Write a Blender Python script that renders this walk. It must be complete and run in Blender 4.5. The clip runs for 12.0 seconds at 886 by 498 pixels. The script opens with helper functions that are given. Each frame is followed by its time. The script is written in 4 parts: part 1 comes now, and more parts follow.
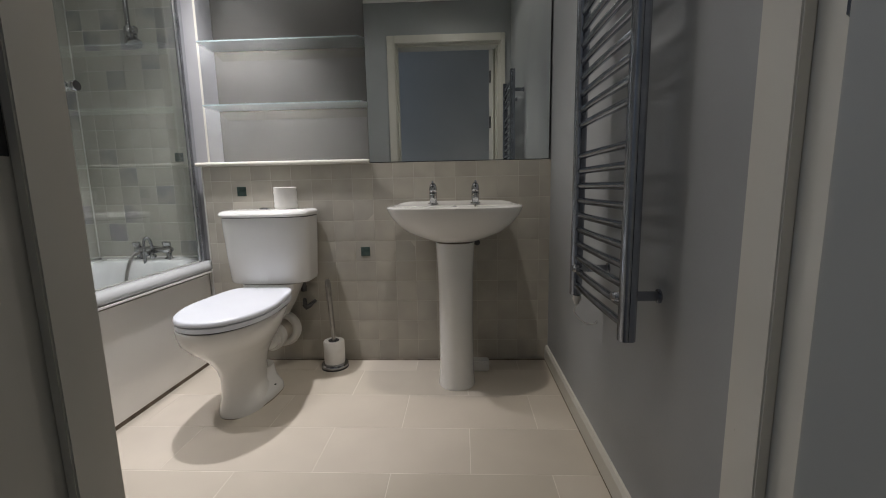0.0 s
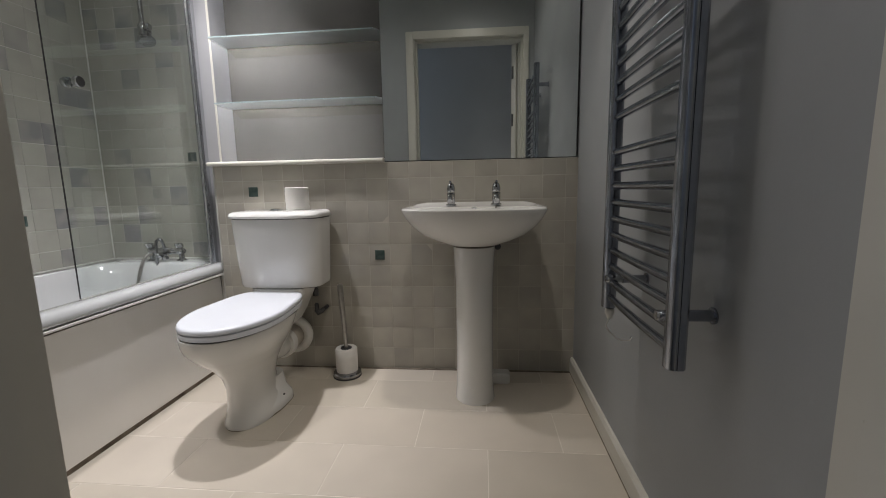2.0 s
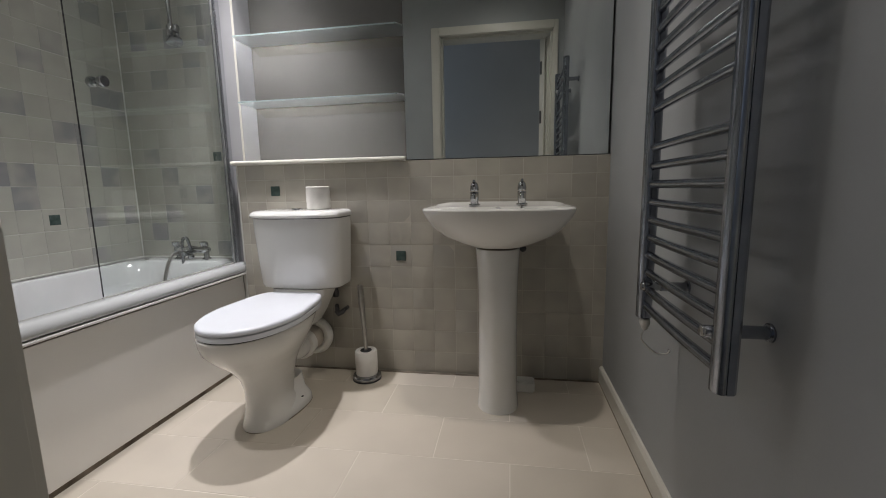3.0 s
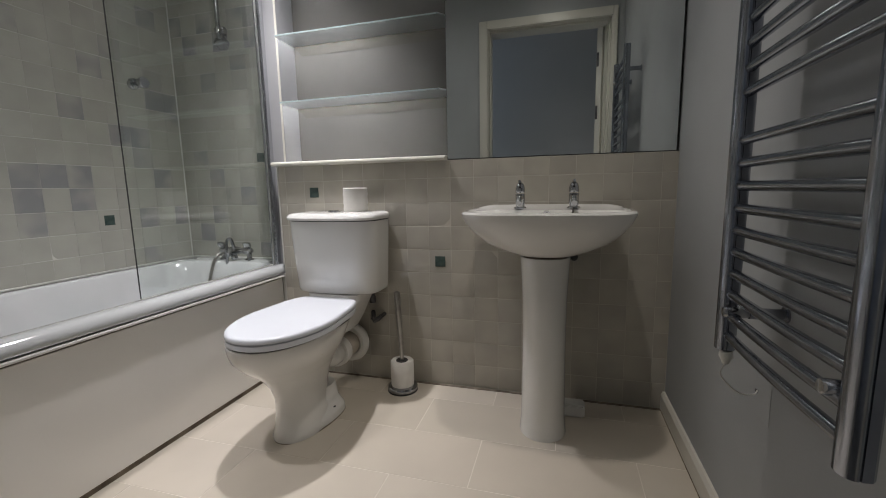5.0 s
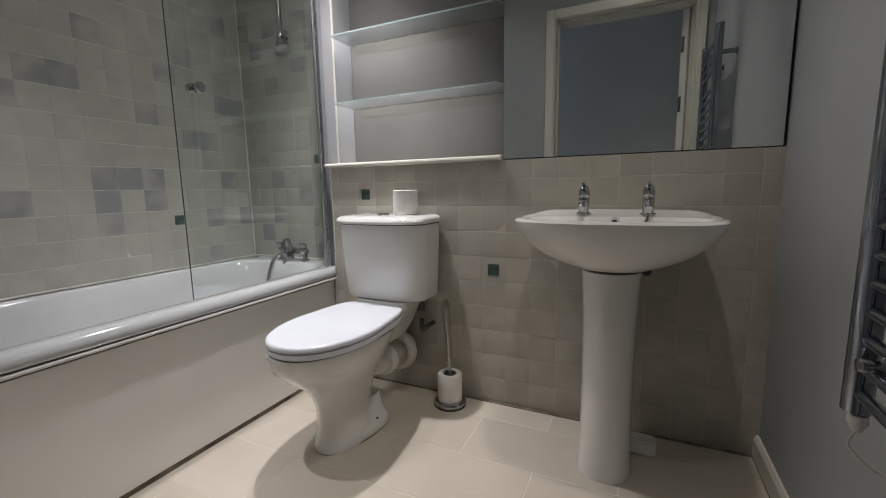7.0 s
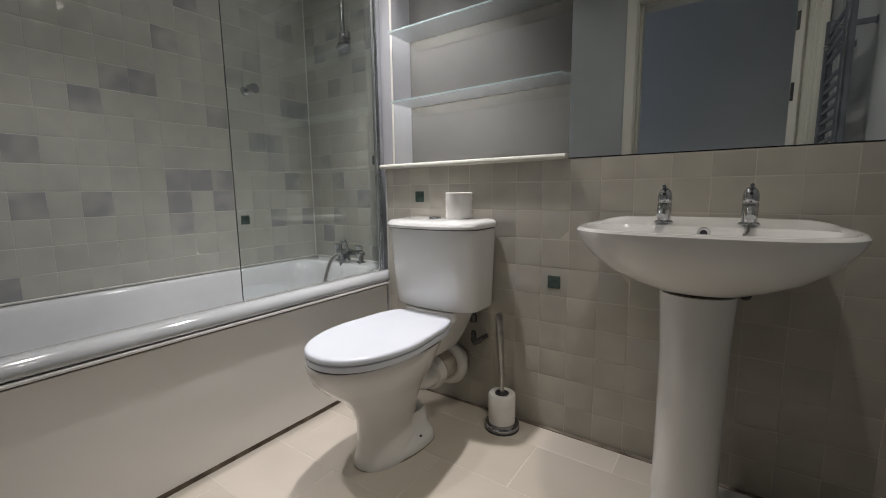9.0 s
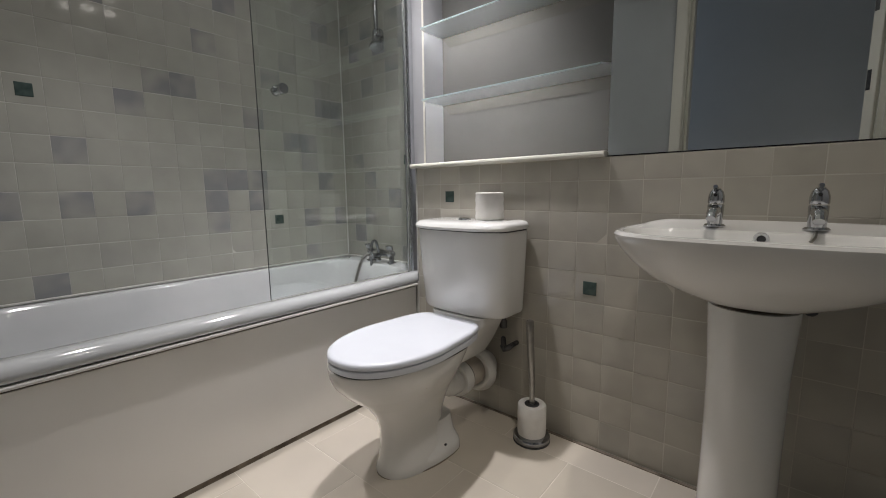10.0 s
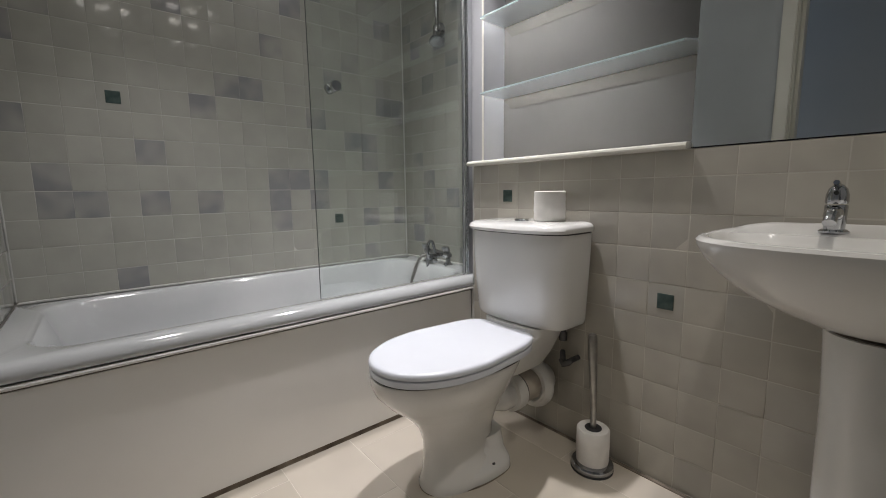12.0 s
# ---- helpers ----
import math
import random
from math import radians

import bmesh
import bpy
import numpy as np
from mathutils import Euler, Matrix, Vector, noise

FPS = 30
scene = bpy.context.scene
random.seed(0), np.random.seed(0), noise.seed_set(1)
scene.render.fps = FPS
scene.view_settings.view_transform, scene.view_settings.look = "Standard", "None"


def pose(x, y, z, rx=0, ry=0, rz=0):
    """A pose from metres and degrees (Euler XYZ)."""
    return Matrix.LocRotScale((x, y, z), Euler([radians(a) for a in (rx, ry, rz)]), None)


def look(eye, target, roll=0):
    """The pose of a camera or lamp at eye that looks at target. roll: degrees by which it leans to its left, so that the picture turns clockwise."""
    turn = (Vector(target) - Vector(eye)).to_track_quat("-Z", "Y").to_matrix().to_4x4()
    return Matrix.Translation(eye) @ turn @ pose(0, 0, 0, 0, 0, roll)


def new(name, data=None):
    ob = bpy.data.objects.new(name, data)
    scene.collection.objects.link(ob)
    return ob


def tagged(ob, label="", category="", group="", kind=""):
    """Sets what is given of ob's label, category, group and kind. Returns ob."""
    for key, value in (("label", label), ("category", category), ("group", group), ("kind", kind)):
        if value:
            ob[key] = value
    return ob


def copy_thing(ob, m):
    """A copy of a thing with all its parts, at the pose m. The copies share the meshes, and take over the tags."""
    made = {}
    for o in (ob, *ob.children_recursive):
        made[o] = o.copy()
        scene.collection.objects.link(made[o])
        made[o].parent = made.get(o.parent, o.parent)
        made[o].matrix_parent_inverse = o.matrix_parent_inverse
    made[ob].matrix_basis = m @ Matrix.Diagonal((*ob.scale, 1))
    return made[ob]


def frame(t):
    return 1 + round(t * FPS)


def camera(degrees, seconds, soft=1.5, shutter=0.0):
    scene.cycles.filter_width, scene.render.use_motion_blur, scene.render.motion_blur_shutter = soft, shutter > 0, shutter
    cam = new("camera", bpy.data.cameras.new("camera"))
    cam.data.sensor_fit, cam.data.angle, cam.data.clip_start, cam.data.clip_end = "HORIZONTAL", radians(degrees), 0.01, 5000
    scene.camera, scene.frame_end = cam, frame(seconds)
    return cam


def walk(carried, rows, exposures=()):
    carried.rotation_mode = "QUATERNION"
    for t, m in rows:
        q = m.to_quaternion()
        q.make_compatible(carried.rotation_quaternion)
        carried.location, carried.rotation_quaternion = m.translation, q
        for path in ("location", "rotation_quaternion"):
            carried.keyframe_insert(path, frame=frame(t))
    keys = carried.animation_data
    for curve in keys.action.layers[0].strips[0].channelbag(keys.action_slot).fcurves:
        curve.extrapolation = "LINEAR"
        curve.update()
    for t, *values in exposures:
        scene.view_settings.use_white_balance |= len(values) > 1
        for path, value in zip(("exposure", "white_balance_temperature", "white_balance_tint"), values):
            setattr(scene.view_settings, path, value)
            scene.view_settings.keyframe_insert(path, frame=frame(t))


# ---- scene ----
cam = camera(94.2, 12.0, soft=1.0)
PATH = [
    (0, (0.24, -0.086, 0.884), (0.151, 1.89, 0.588), -1.1),
    (0.5, (0.243, -0.06, 0.883), (0.154, 1.916, 0.588), -1.15),
    (1, (0.241, -0.031, 0.883), (0.151, 1.945, 0.59), -1.1),
    (1.5, (0.241, -0.001, 0.883), (0.119, 1.973, 0.591), -1.1),
    (2, (0.245, 0.032, 0.882), (0.057, 2.002, 0.591), -1.1),
    (2.5, (0.25, 0.066, 0.88), (0.003, 2.029, 0.59), -1.1),
    (3, (0.254, 0.1, 0.88), (-0.06, 2.054, 0.589), -1.1),
    (5, (0.261, 0.235, 0.884), (-0.284, 2.139, 0.599), -1.1),
    (5.5, (0.263, 0.267, 0.888), (-0.347, 2.149, 0.603), -1.05),
    (6, (0.267, 0.3, 0.889), (-0.421, 2.157, 0.606), -1.05),
    (6.5, (0.27, 0.334, 0.893), (-0.492, 2.159, 0.609), -1.05),
    (7, (0.272, 0.371, 0.897), (-0.568, 2.164, 0.613), -1.0),
    (9, (0.268, 0.518, 0.902), (-0.867, 2.141, 0.627), -0.75),
    (9.5, (0.267, 0.553, 0.904), (-0.942, 2.122, 0.628), -0.7),
    (10, (0.263, 0.584, 0.905), (-1.018, 2.094, 0.628), -0.7),
    (10.5, (0.257, 0.614, 0.906), (-1.09, 2.066, 0.629), -0.75),
    (11, (0.25, 0.643, 0.905), (-1.16, 2.036, 0.63), -0.8),
    (11.5, (0.245, 0.669, 0.902), (-1.219, 2.004, 0.629), -0.8),
    (12, (0.24, 0.692, 0.899), (-1.276, 1.965, 0.627), -0.75),
]
walk(cam, [(t, look(eye, target, roll)) for t, eye, target, roll in PATH], [(0, 0.26), (3, 0.22), (7, 0.14), (12, 0.17)])

# ---- plan ----
XL, XR = -1.80, 0.675          # wall behind the bath, wall with the towel rail
YD, YH = 0.437, 0.240          # bathroom face and hall face of the door wall
YB, YA = 1.95, 2.12            # boxed-out wall, true back wall
XS = -1.045                    # left end of the boxed-out wall
CEIL = 2.36
DX0, DX1, DZ = -0.262, 0.592, 2.045   # door opening
RIM = 0.53                     # top of the bath

# ---- light ----
world = bpy.data.worlds.new("world")
scene.world = world
world.use_nodes = True
world.node_tree.nodes["Background"].inputs[0].default_value = (0.02, 0.022, 0.025, 1)
world.node_tree.nodes["Background"].inputs[1].default_value = 0.3
LAMPS = [(0.21, 1.40), (-0.84, 1.70), (-1.08, 0.90), (0.19, 0.90)]
LAMP_W = [29, 106, 56, 9]
LAMP_TILT = [(0, 0), (-0.02, 0.03), (-0.08, 0.0), (0.05, -0.22)]
LAMP_SPILL = [2.8, 6.5, 3.8, 2.4]
LAMP_ANGLE = [70, 76, 74, 96]
LAMP_COLOR = [(1.0, 0.93, 0.86), (1.0, 0.965, 0.99), (1.0, 0.965, 0.985), (1.0, 0.94, 0.88)]
for (lx, ly), w, angle, col, (ax, ay) in zip(LAMPS, LAMP_W, LAMP_ANGLE, LAMP_COLOR, LAMP_TILT):
    ld = bpy.data.lights.new("downlight_beam", "SPOT")
    ld.energy, ld.spot_size, ld.spot_blend, ld.shadow_soft_size = w, radians(angle), 1.0, 0.03
    ld.color = col
    lo = new("downlight_beam", ld)
    lo.matrix_world = look((lx, ly, CEIL - 0.012), (lx + ax, ly + ay + 0.001, CEIL - 1.012))
for (lx, ly), w, col in zip(LAMPS, LAMP_SPILL, LAMP_COLOR):
    ld = bpy.data.lights.new("downlight_spill", "SPOT")
    ld.energy, ld.spot_size, ld.spot_blend, ld.shadow_soft_size, ld.color = w, radians(168), 0.5, 0.09, col
    lo = new("downlight_spill", ld)
    lo.location = (lx, ly, CEIL - 0.012)

# Added unseen bluish fill for the hall, placed as if at a window.
hw = bpy.data.lights.new("hall_fill_light", "AREA")
hw.shape, hw.size, hw.size_y, hw.energy, hw.color = "RECTANGLE", 0.65, 1.1, 2.9, (0.72, 0.82, 1.0)
hwo = new("hall_fill_light", hw)
hwo.matrix_world = look((-1.61, -0.17, 1.5), (0.0, -0.3, 1.3))


# ---- materials ----
def mat(name, color=(0.8, 0.8, 0.8), rough=0.5, metal=0.0, **kw):
    m = bpy.data.materials.new(name)
    m.use_nodes = True
    b = m.node_tree.nodes["Principled BSDF"]
    b.inputs["Base Color"].default_value = (*color, 1)
    b.inputs["Roughness"].default_value = rough
    b.inputs["Metallic"].default_value = metal
    for k, v in kw.items():
        b.inputs[k.replace("_", " ")].default_value = v
    return m


def nd(m, kind, **kw):
    n = m.node_tree.nodes.new(kind)
    for k, v in kw.items():
        if k in n.inputs:
            n.inputs[k].default_value = v
    return n


def link(m, a, ao, b, bi):
    m.node_tree.links.new(a.outputs[ao], b.inputs[bi])


def surface(m, lo, hi, scale=4.0, fine=90.0, bump=0.1, rough=None, dist=0.001, detail=4.0):
    """Colour between lo and hi by a broad noise, relief by a fine one, and roughness that wanders."""
    b = m.node_tree.nodes["Principled BSDF"]
    co = nd(m, "ShaderNodeTexCoord")
    n1 = nd(m, "ShaderNodeTexNoise", Scale=scale, Detail=detail)
    link(m, co, "Object", n1, "Vector")
    mx = m.node_tree.nodes.new("ShaderNodeMix")
    mx.data_type = "RGBA"
    mx.inputs[6].default_value, mx.inputs[7].default_value = (*lo, 1), (*hi, 1)
    mr = nd(m, "ShaderNodeMapRange")
    mr.inputs["From Min"].default_value, mr.inputs["From Max"].default_value = 0.35, 0.65
    link(m, n1, "Fac", mr, "Value")
    link(m, mr, "Result", mx, 0)
    m.node_tree.links.new(mx.outputs[2], b.inputs["Base Color"])
    n2 = nd(m, "ShaderNodeTexNoise", Scale=fine, Detail=3.0)
    link(m, co, "Object", n2, "Vector")
    bp = nd(m, "ShaderNodeBump", Strength=bump, Distance=dist)
    link(m, n2, "Fac", bp, "Height")
    link(m, bp, "Normal", b, "Normal")
    if rough:
        r = nd(m, "ShaderNodeMapRange")
        r.inputs["To Min"].default_value, r.inputs["To Max"].default_value = rough
        link(m, n2, "Fac", r, "Value")
        link(m, r, "Result", b, "Roughness")
    return m


PAINT = surface(mat("wall_paint", rough=0.6), (0.325, 0.336, 0.345), (0.355, 0.367, 0.374), 2.5, 160, 0.05, (0.45, 0.65))
# Wall paint darkened so that its colour carries the recess's shade.
NICHE = surface(mat("recess_paint_shaded", rough=0.9, Specular_IOR_Level=0.15), (0.094, 0.091, 0.086), (0.108, 0.105, 0.098), 2.5, 160, 0.1, (0.85, 0.95))
PIER = surface(mat("pier_paint", rough=0.7), (0.29, 0.293, 0.30), (0.32, 0.323, 0.33), 4, 60, 0.03)
CEILP = surface(mat("ceiling_paint", rough=0.8), (0.78, 0.78, 0.76), (0.82, 0.82, 0.8), 2, 150, 0.1)
TRIM = surface(mat("gloss_trim_paint", rough=0.3), (0.60, 0.58, 0.52), (0.63, 0.61, 0.55), 3, 25, 0.015, (0.26, 0.32))
# Pale batten colour darkened like the recess behind it, shade included.
BATT = surface(mat("batten_paint_shaded", rough=0.85, Specular_IOR_Level=0.15), (0.088, 0.083, 0.074), (0.098, 0.093, 0.083), 5, 60, 0.06)
HALL = surface(mat("hall_paint", rough=0.7), (0.56, 0.57, 0.58), (0.60, 0.61, 0.62), 2, 150, 0.1)
GROUT = surface(mat("pale_grout", rough=0.9), (0.36, 0.35, 0.32), (0.50, 0.485, 0.45), 12, 300, 0.3)
BGROUT = surface(mat("beige_grout", rough=0.9), (0.43, 0.405, 0.35), (0.50, 0.47, 0.41), 12, 300, 0.3)
FGROUT = surface(mat("floor_grout", rough=0.9), (0.68, 0.63, 0.55), (0.76, 0.71, 0.63), 9, 300, 0.3)
CERAMIC = surface(mat("white_vitreous_china", rough=0.12, Coat_Weight=0.5, Coat_Roughness=0.04), (0.74, 0.735, 0.71), (0.78, 0.775, 0.75), 3, 14, 0.01, (0.09, 0.13))
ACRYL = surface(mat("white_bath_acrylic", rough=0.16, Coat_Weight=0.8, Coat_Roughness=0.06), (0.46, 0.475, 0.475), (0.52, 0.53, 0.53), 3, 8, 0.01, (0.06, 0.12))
PANEL = surface(mat("bath_panel_plastic", rough=0.25, Coat_Weight=1.0, Coat_Roughness=0.15), (0.84, 0.83, 0.805), (0.87, 0.86, 0.835), 2.5, 60, 0.01, (0.27, 0.31), 0.0003)
SEAT = surface(mat("seat_plastic", rough=0.28), (0.68, 0.705, 0.755), (0.71, 0.735, 0.785), 4, 20, 0.0, (0.25, 0.27))
CHROME = surface(mat("chrome", rough=0.08, metal=1.0), (0.46, 0.47, 0.49), (0.56, 0.57, 0.59), 20, 40, 0.01, (0.05, 0.14))
# Chrome copy with the dark reflections of its surroundings put into the colour.
DIMCHROME = surface(mat("chrome_dark_reflections", rough=0.12, metal=1.0), (0.30, 0.31, 0.33), (0.42, 0.43, 0.45), 30, 60, 0.02, (0.08, 0.2))
SATIN = surface(mat("satin_aluminium", rough=0.22, metal=1.0), (0.62, 0.63, 0.65), (0.72, 0.73, 0.75), 10, 60, 0.01, (0.18, 0.28))
RAILCH = surface(mat("rail_chrome", rough=0.16, metal=1.0), (0.28, 0.30, 0.345), (0.36, 0.38, 0.425), 20, 60, 0.01, (0.12, 0.24))
STEEL = surface(mat("brushed_steel", rough=0.3, metal=1.0), (0.33, 0.32, 0.30), (0.42, 0.41, 0.39), 30, 200, 0.05, (0.25, 0.4))
# Dark rubber; also the painted shade in open gaps and holes.
DARK = surface(mat("dark_rubber_and_gap_shade", rough=0.6), (0.02, 0.02, 0.02), (0.04, 0.04, 0.045), 20, 100, 0.1)
DMETAL = surface(mat("dark_plated_metal", rough=0.35, metal=0.8), (0.06, 0.06, 0.065), (0.12, 0.12, 0.12), 30, 100, 0.1)
BRASS = surface(mat("aged_hinge_steel", rough=0.4, metal=1.0), (0.22, 0.21, 0.19), (0.34, 0.32, 0.29), 30, 100, 0.1)
PVC = surface(mat("white_pvc", rough=0.35), (0.66, 0.65, 0.61), (0.74, 0.73, 0.69), 8, 60, 0.05)
RUBBER = surface(mat("beige_pipe_and_groove_shade", rough=0.5), (0.42, 0.38, 0.32), (0.52, 0.47, 0.40), 10, 60, 0.1)
PAPER = surface(mat("tissue_paper", rough=0.95), (0.72, 0.70, 0.66), (0.8, 0.78, 0.74), 15, 260, 0.5)
# Worn dark sealant; also the painted shade of two narrow joints.
DIRT_SHADE = surface(mat("dark_sealant_and_joint_shade", rough=0.9), (0.10, 0.08, 0.06), (0.24, 0.20, 0.155), 14, 100, 0.3)
SEAL = surface(mat("white_sealant", rough=0.4), (0.50, 0.50, 0.47), (0.62, 0.62, 0.59), 12, 60, 0.1)
CARPET = surface(mat("hall_carpet", rough=1.0), (0.14, 0.13, 0.12), (0.2, 0.19, 0.17), 10, 400, 0.6)
MIRROR = mat("mirror_silver", (0.80, 0.84, 0.83), 0.0, 1.0)
GLASS = mat("screen_glass", (0.93, 0.975, 0.96), 0.0, Transmission_Weight=1.0, IOR=1.48)
SHELFG = mat("shelf_glass", (0.90, 0.97, 0.98), 0.3, Transmission_Weight=1.0, IOR=1.5)
EDGEG = mat("polished_glass_edge", (0.66, 0.80, 0.80), 0.2, Transmission_Weight=0.5, IOR=1.5)
INSET = surface(mat("green_glass_mosaic", rough=0.08), (0.035, 0.06, 0.055), (0.07, 0.10, 0.09), 40, 30, 0.05)
LAMPM = mat("lamp_face", (1, 1, 1), 0.5)
LAMPM.node_tree.nodes["Principled BSDF"].inputs["Emission Color"].default_value = (1, 0.92, 0.8, 1)
LAMPM.node_tree.nodes["Principled BSDF"].inputs["Emission Strength"].default_value = 30


def tile_material(name, stops, rough, wave, scale, coat=0.0, dark=None):
    """Glazed tile: each piece its own tone by Object Info's Random, cloudy within, with an uneven glaze."""
    m = mat(name, rough=sum(rough) / 2)
    b = m.node_tree.nodes["Principled BSDF"]
    b.inputs["Coat Weight"].default_value, b.inputs["Coat Roughness"].default_value = coat, 0.03
    oi, co = nd(m, "ShaderNodeObjectInfo"), nd(m, "ShaderNodeTexCoord")
    ramp = nd(m, "ShaderNodeValToRGB")
    ramp.color_ramp.interpolation = "LINEAR"
    el = ramp.color_ramp.elements
    while len(el) < len(stops):
        el.new(0.5)
    for e, (p, c) in zip(el, stops):
        e.position, e.color = p, (*c, 1)
    link(m, oi, "Random", ramp, "Fac")
    comb = nd(m, "ShaderNodeCombineXYZ")
    mul = nd(m, "ShaderNodeMath")
    mul.operation = "MULTIPLY"
    mul.inputs[1].default_value = 37.0
    link(m, oi, "Random", mul, 0)
    link(m, mul, "Value", comb, "X")
    link(m, mul, "Value", comb, "Z")
    add = nd(m, "ShaderNodeVectorMath")
    link(m, co, "Object", add, 0)
    link(m, comb, "Vector", add, 1)
    n1 = nd(m, "ShaderNodeTexNoise", Scale=scale, Detail=2.0)
    link(m, add, "Vector", n1, "Vector")
    hs = nd(m, "ShaderNodeHueSaturation")
    mr = nd(m, "ShaderNodeMapRange")
    mr.inputs["From Min"].default_value, mr.inputs["From Max"].default_value = 0.3, 0.7
    mr.inputs["To Min"].default_value, mr.inputs["To Max"].default_value = 1 - wave, 1 + wave * 0.6
    link(m, n1, "Fac", mr, "Value")
    link(m, mr, "Result", hs, "Value")
    link(m, ramp, "Color", hs, "Color")
    if dark:
        pick = nd(m, "ShaderNodeMapRange")
        pick.inputs["From Min"].default_value, pick.inputs["From Max"].default_value = 0.80, 0.86
        link(m, oi, "Random", pick, "Value")
        n3 = nd(m, "ShaderNodeTexNoise", Scale=9.0, Detail=1.0)
        link(m, add, "Vector", n3, "Vector")
        cloud = nd(m, "ShaderNodeMapRange")
        cloud.inputs["From Min"].default_value, cloud.inputs["From Max"].default_value = 0.36, 0.62
        cloud.inputs["To Min"].default_value = 0.15
        link(m, n3, "Fac", cloud, "Value")
        both = nd(m, "ShaderNodeMath")
        both.operation = "MULTIPLY"
        link(m, pick, "Result", both, 0)
        link(m, cloud, "Result", both, 1)
        mx = m.node_tree.nodes.new("ShaderNodeMix")
        mx.data_type = "RGBA"
        m.node_tree.links.new(both.outputs[0], mx.inputs[0])
        link(m, hs, "Color", mx, 6)
        mx.inputs[7].default_value = (*dark, 1)
        m.node_tree.links.new(mx.outputs[2], b.inputs["Base Color"])
    else:
        link(m, hs, "Color", b, "Base Color")
    n2 = nd(m, "ShaderNodeTexNoise", Scale=34.0, Detail=2.0)
    link(m, add, "Vector", n2, "Vector")
    bp = nd(m, "ShaderNodeBump", Strength=0.3, Distance=0.0011)
    link(m, n2, "Fac", bp, "Height")
    link(m, bp, "Normal", b, "Normal")
    r = nd(m, "ShaderNodeMapRange")
    r.inputs["To Min"].default_value, r.inputs["To Max"].default_value = rough
    link(m, n1, "Fac", r, "Value")
    link(m, r, "Result", b, "Roughness")
    return m


WTILE = tile_material("glazed_wall_tile", [(0.0, (0.355, 0.353, 0.312)), (0.4, (0.375, 0.373, 0.330)), (0.8, (0.36, 0.358, 0.318))], (0.15, 0.19), 0.09, 7.0, 0.5, dark=(0.235, 0.236, 0.242))
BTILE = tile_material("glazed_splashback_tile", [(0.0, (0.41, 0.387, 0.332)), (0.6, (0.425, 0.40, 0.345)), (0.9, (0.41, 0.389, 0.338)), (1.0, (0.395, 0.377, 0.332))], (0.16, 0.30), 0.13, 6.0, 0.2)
FTILE = tile_material("beige_floor_tile", [(0.0, (0.545, 0.49, 0.41)), (0.5, (0.58, 0.525, 0.445)), (1.0, (0.52, 0.47, 0.39))], (0.32, 0.5), 0.05, 5.0)


# ---- mesh helpers ----
def part(name, bm, material, parent=None, label="", smooth=True, kind=""):
    me = bpy.data.meshes.new(name)
    bmesh.ops.recalc_face_normals(bm, faces=bm.faces)
    bm.to_mesh(me)
    bm.free()
    if material:
        me.materials.append(material)
    if smooth:
        me.shade_smooth()
        me.set_sharp_from_angle(angle=radians(38))
    ob = new(name, me)
    ob.parent = parent
    return tagged(ob, label, kind=kind)


def thing(name, loc, label, category, group=""):
    e = new(name)
    e.empty_display_size = 0.05
    e.location = loc
    return tagged(e, label, category, group)


def add_box(bm, x0, x1, y0, y1, z0, z1, bevel=0.0, seg=2):
    vs = [bm.verts.new((x, y, z)) for x in (x0, x1) for y in (y0, y1) for z in (z0, z1)]
    fs = [bm.faces.new([vs[i] for i in f]) for f in ((0, 1, 3, 2), (4, 6, 7, 5), (0, 4, 5, 1), (2, 3, 7, 6), (0, 2, 6, 4), (1, 5, 7, 3))]
    if bevel:
        es = list({e for f in fs for e in f.edges})
        bmesh.ops.bevel(bm, geom=es, offset=bevel, segments=seg, affect="EDGES", clamp_overlap=True)
    return bm


def box(*a, **k):
    return add_box(bmesh.new(), *a, **k)


def ring_loft(bm, rings, cap0=True, cap1=True):
    loops = [[bm.verts.new(p) for p in r] for r in rings]
    n = len(loops[0])
    for a, b in zip(loops, loops[1:]):
        for i in range(n):
            bm.faces.new((a[i], a[(i + 1) % n], b[(i + 1) % n], b[i]))
    if cap0:
        bm.faces.new(loops[0][::-1])
    if cap1:
        bm.faces.new(loops[-1])
    return bm


def rrect(cx, cy, hx, hy, r, z, n=8):
    pts = []
    r = min(r, hx, hy)
    for k, (sx, sy) in enumerate(((1, 1), (-1, 1), (-1, -1), (1, -1))):
        for i in range(n + 1):
            a = math.pi / 2 * (k + i / n)
            pts.append((cx + sx * (hx - r) + r * math.cos(a), cy + sy * (hy - r) + r * math.sin(a), z))
    return pts


def egg(cx, y0, y1, w, z, p=2.0, flat=0.5, n=48, taper=0.0):
    """Closed outline: round towards y0, with its widest place a share flat from y0, squarer by p at the far end y1."""
    ym = y0 + (y1 - y0) * flat
    pts = []
    for i in range(n):
        a = 2 * math.pi * i / n
        c, s = math.cos(a), math.sin(a)
        if s < 0:
            pts.append((cx + w * math.copysign(abs(c) ** (2 / 2.15), c), ym + (ym - y0) * -abs(s) ** (2 / 2.15), z))
        else:
            yy = abs(s) ** (2 / p)
            pts.append((cx + w * (1 - taper * yy * yy) * math.copysign(abs(c) ** (2 / p), c), ym + (y1 - ym) * yy, z))
    return pts


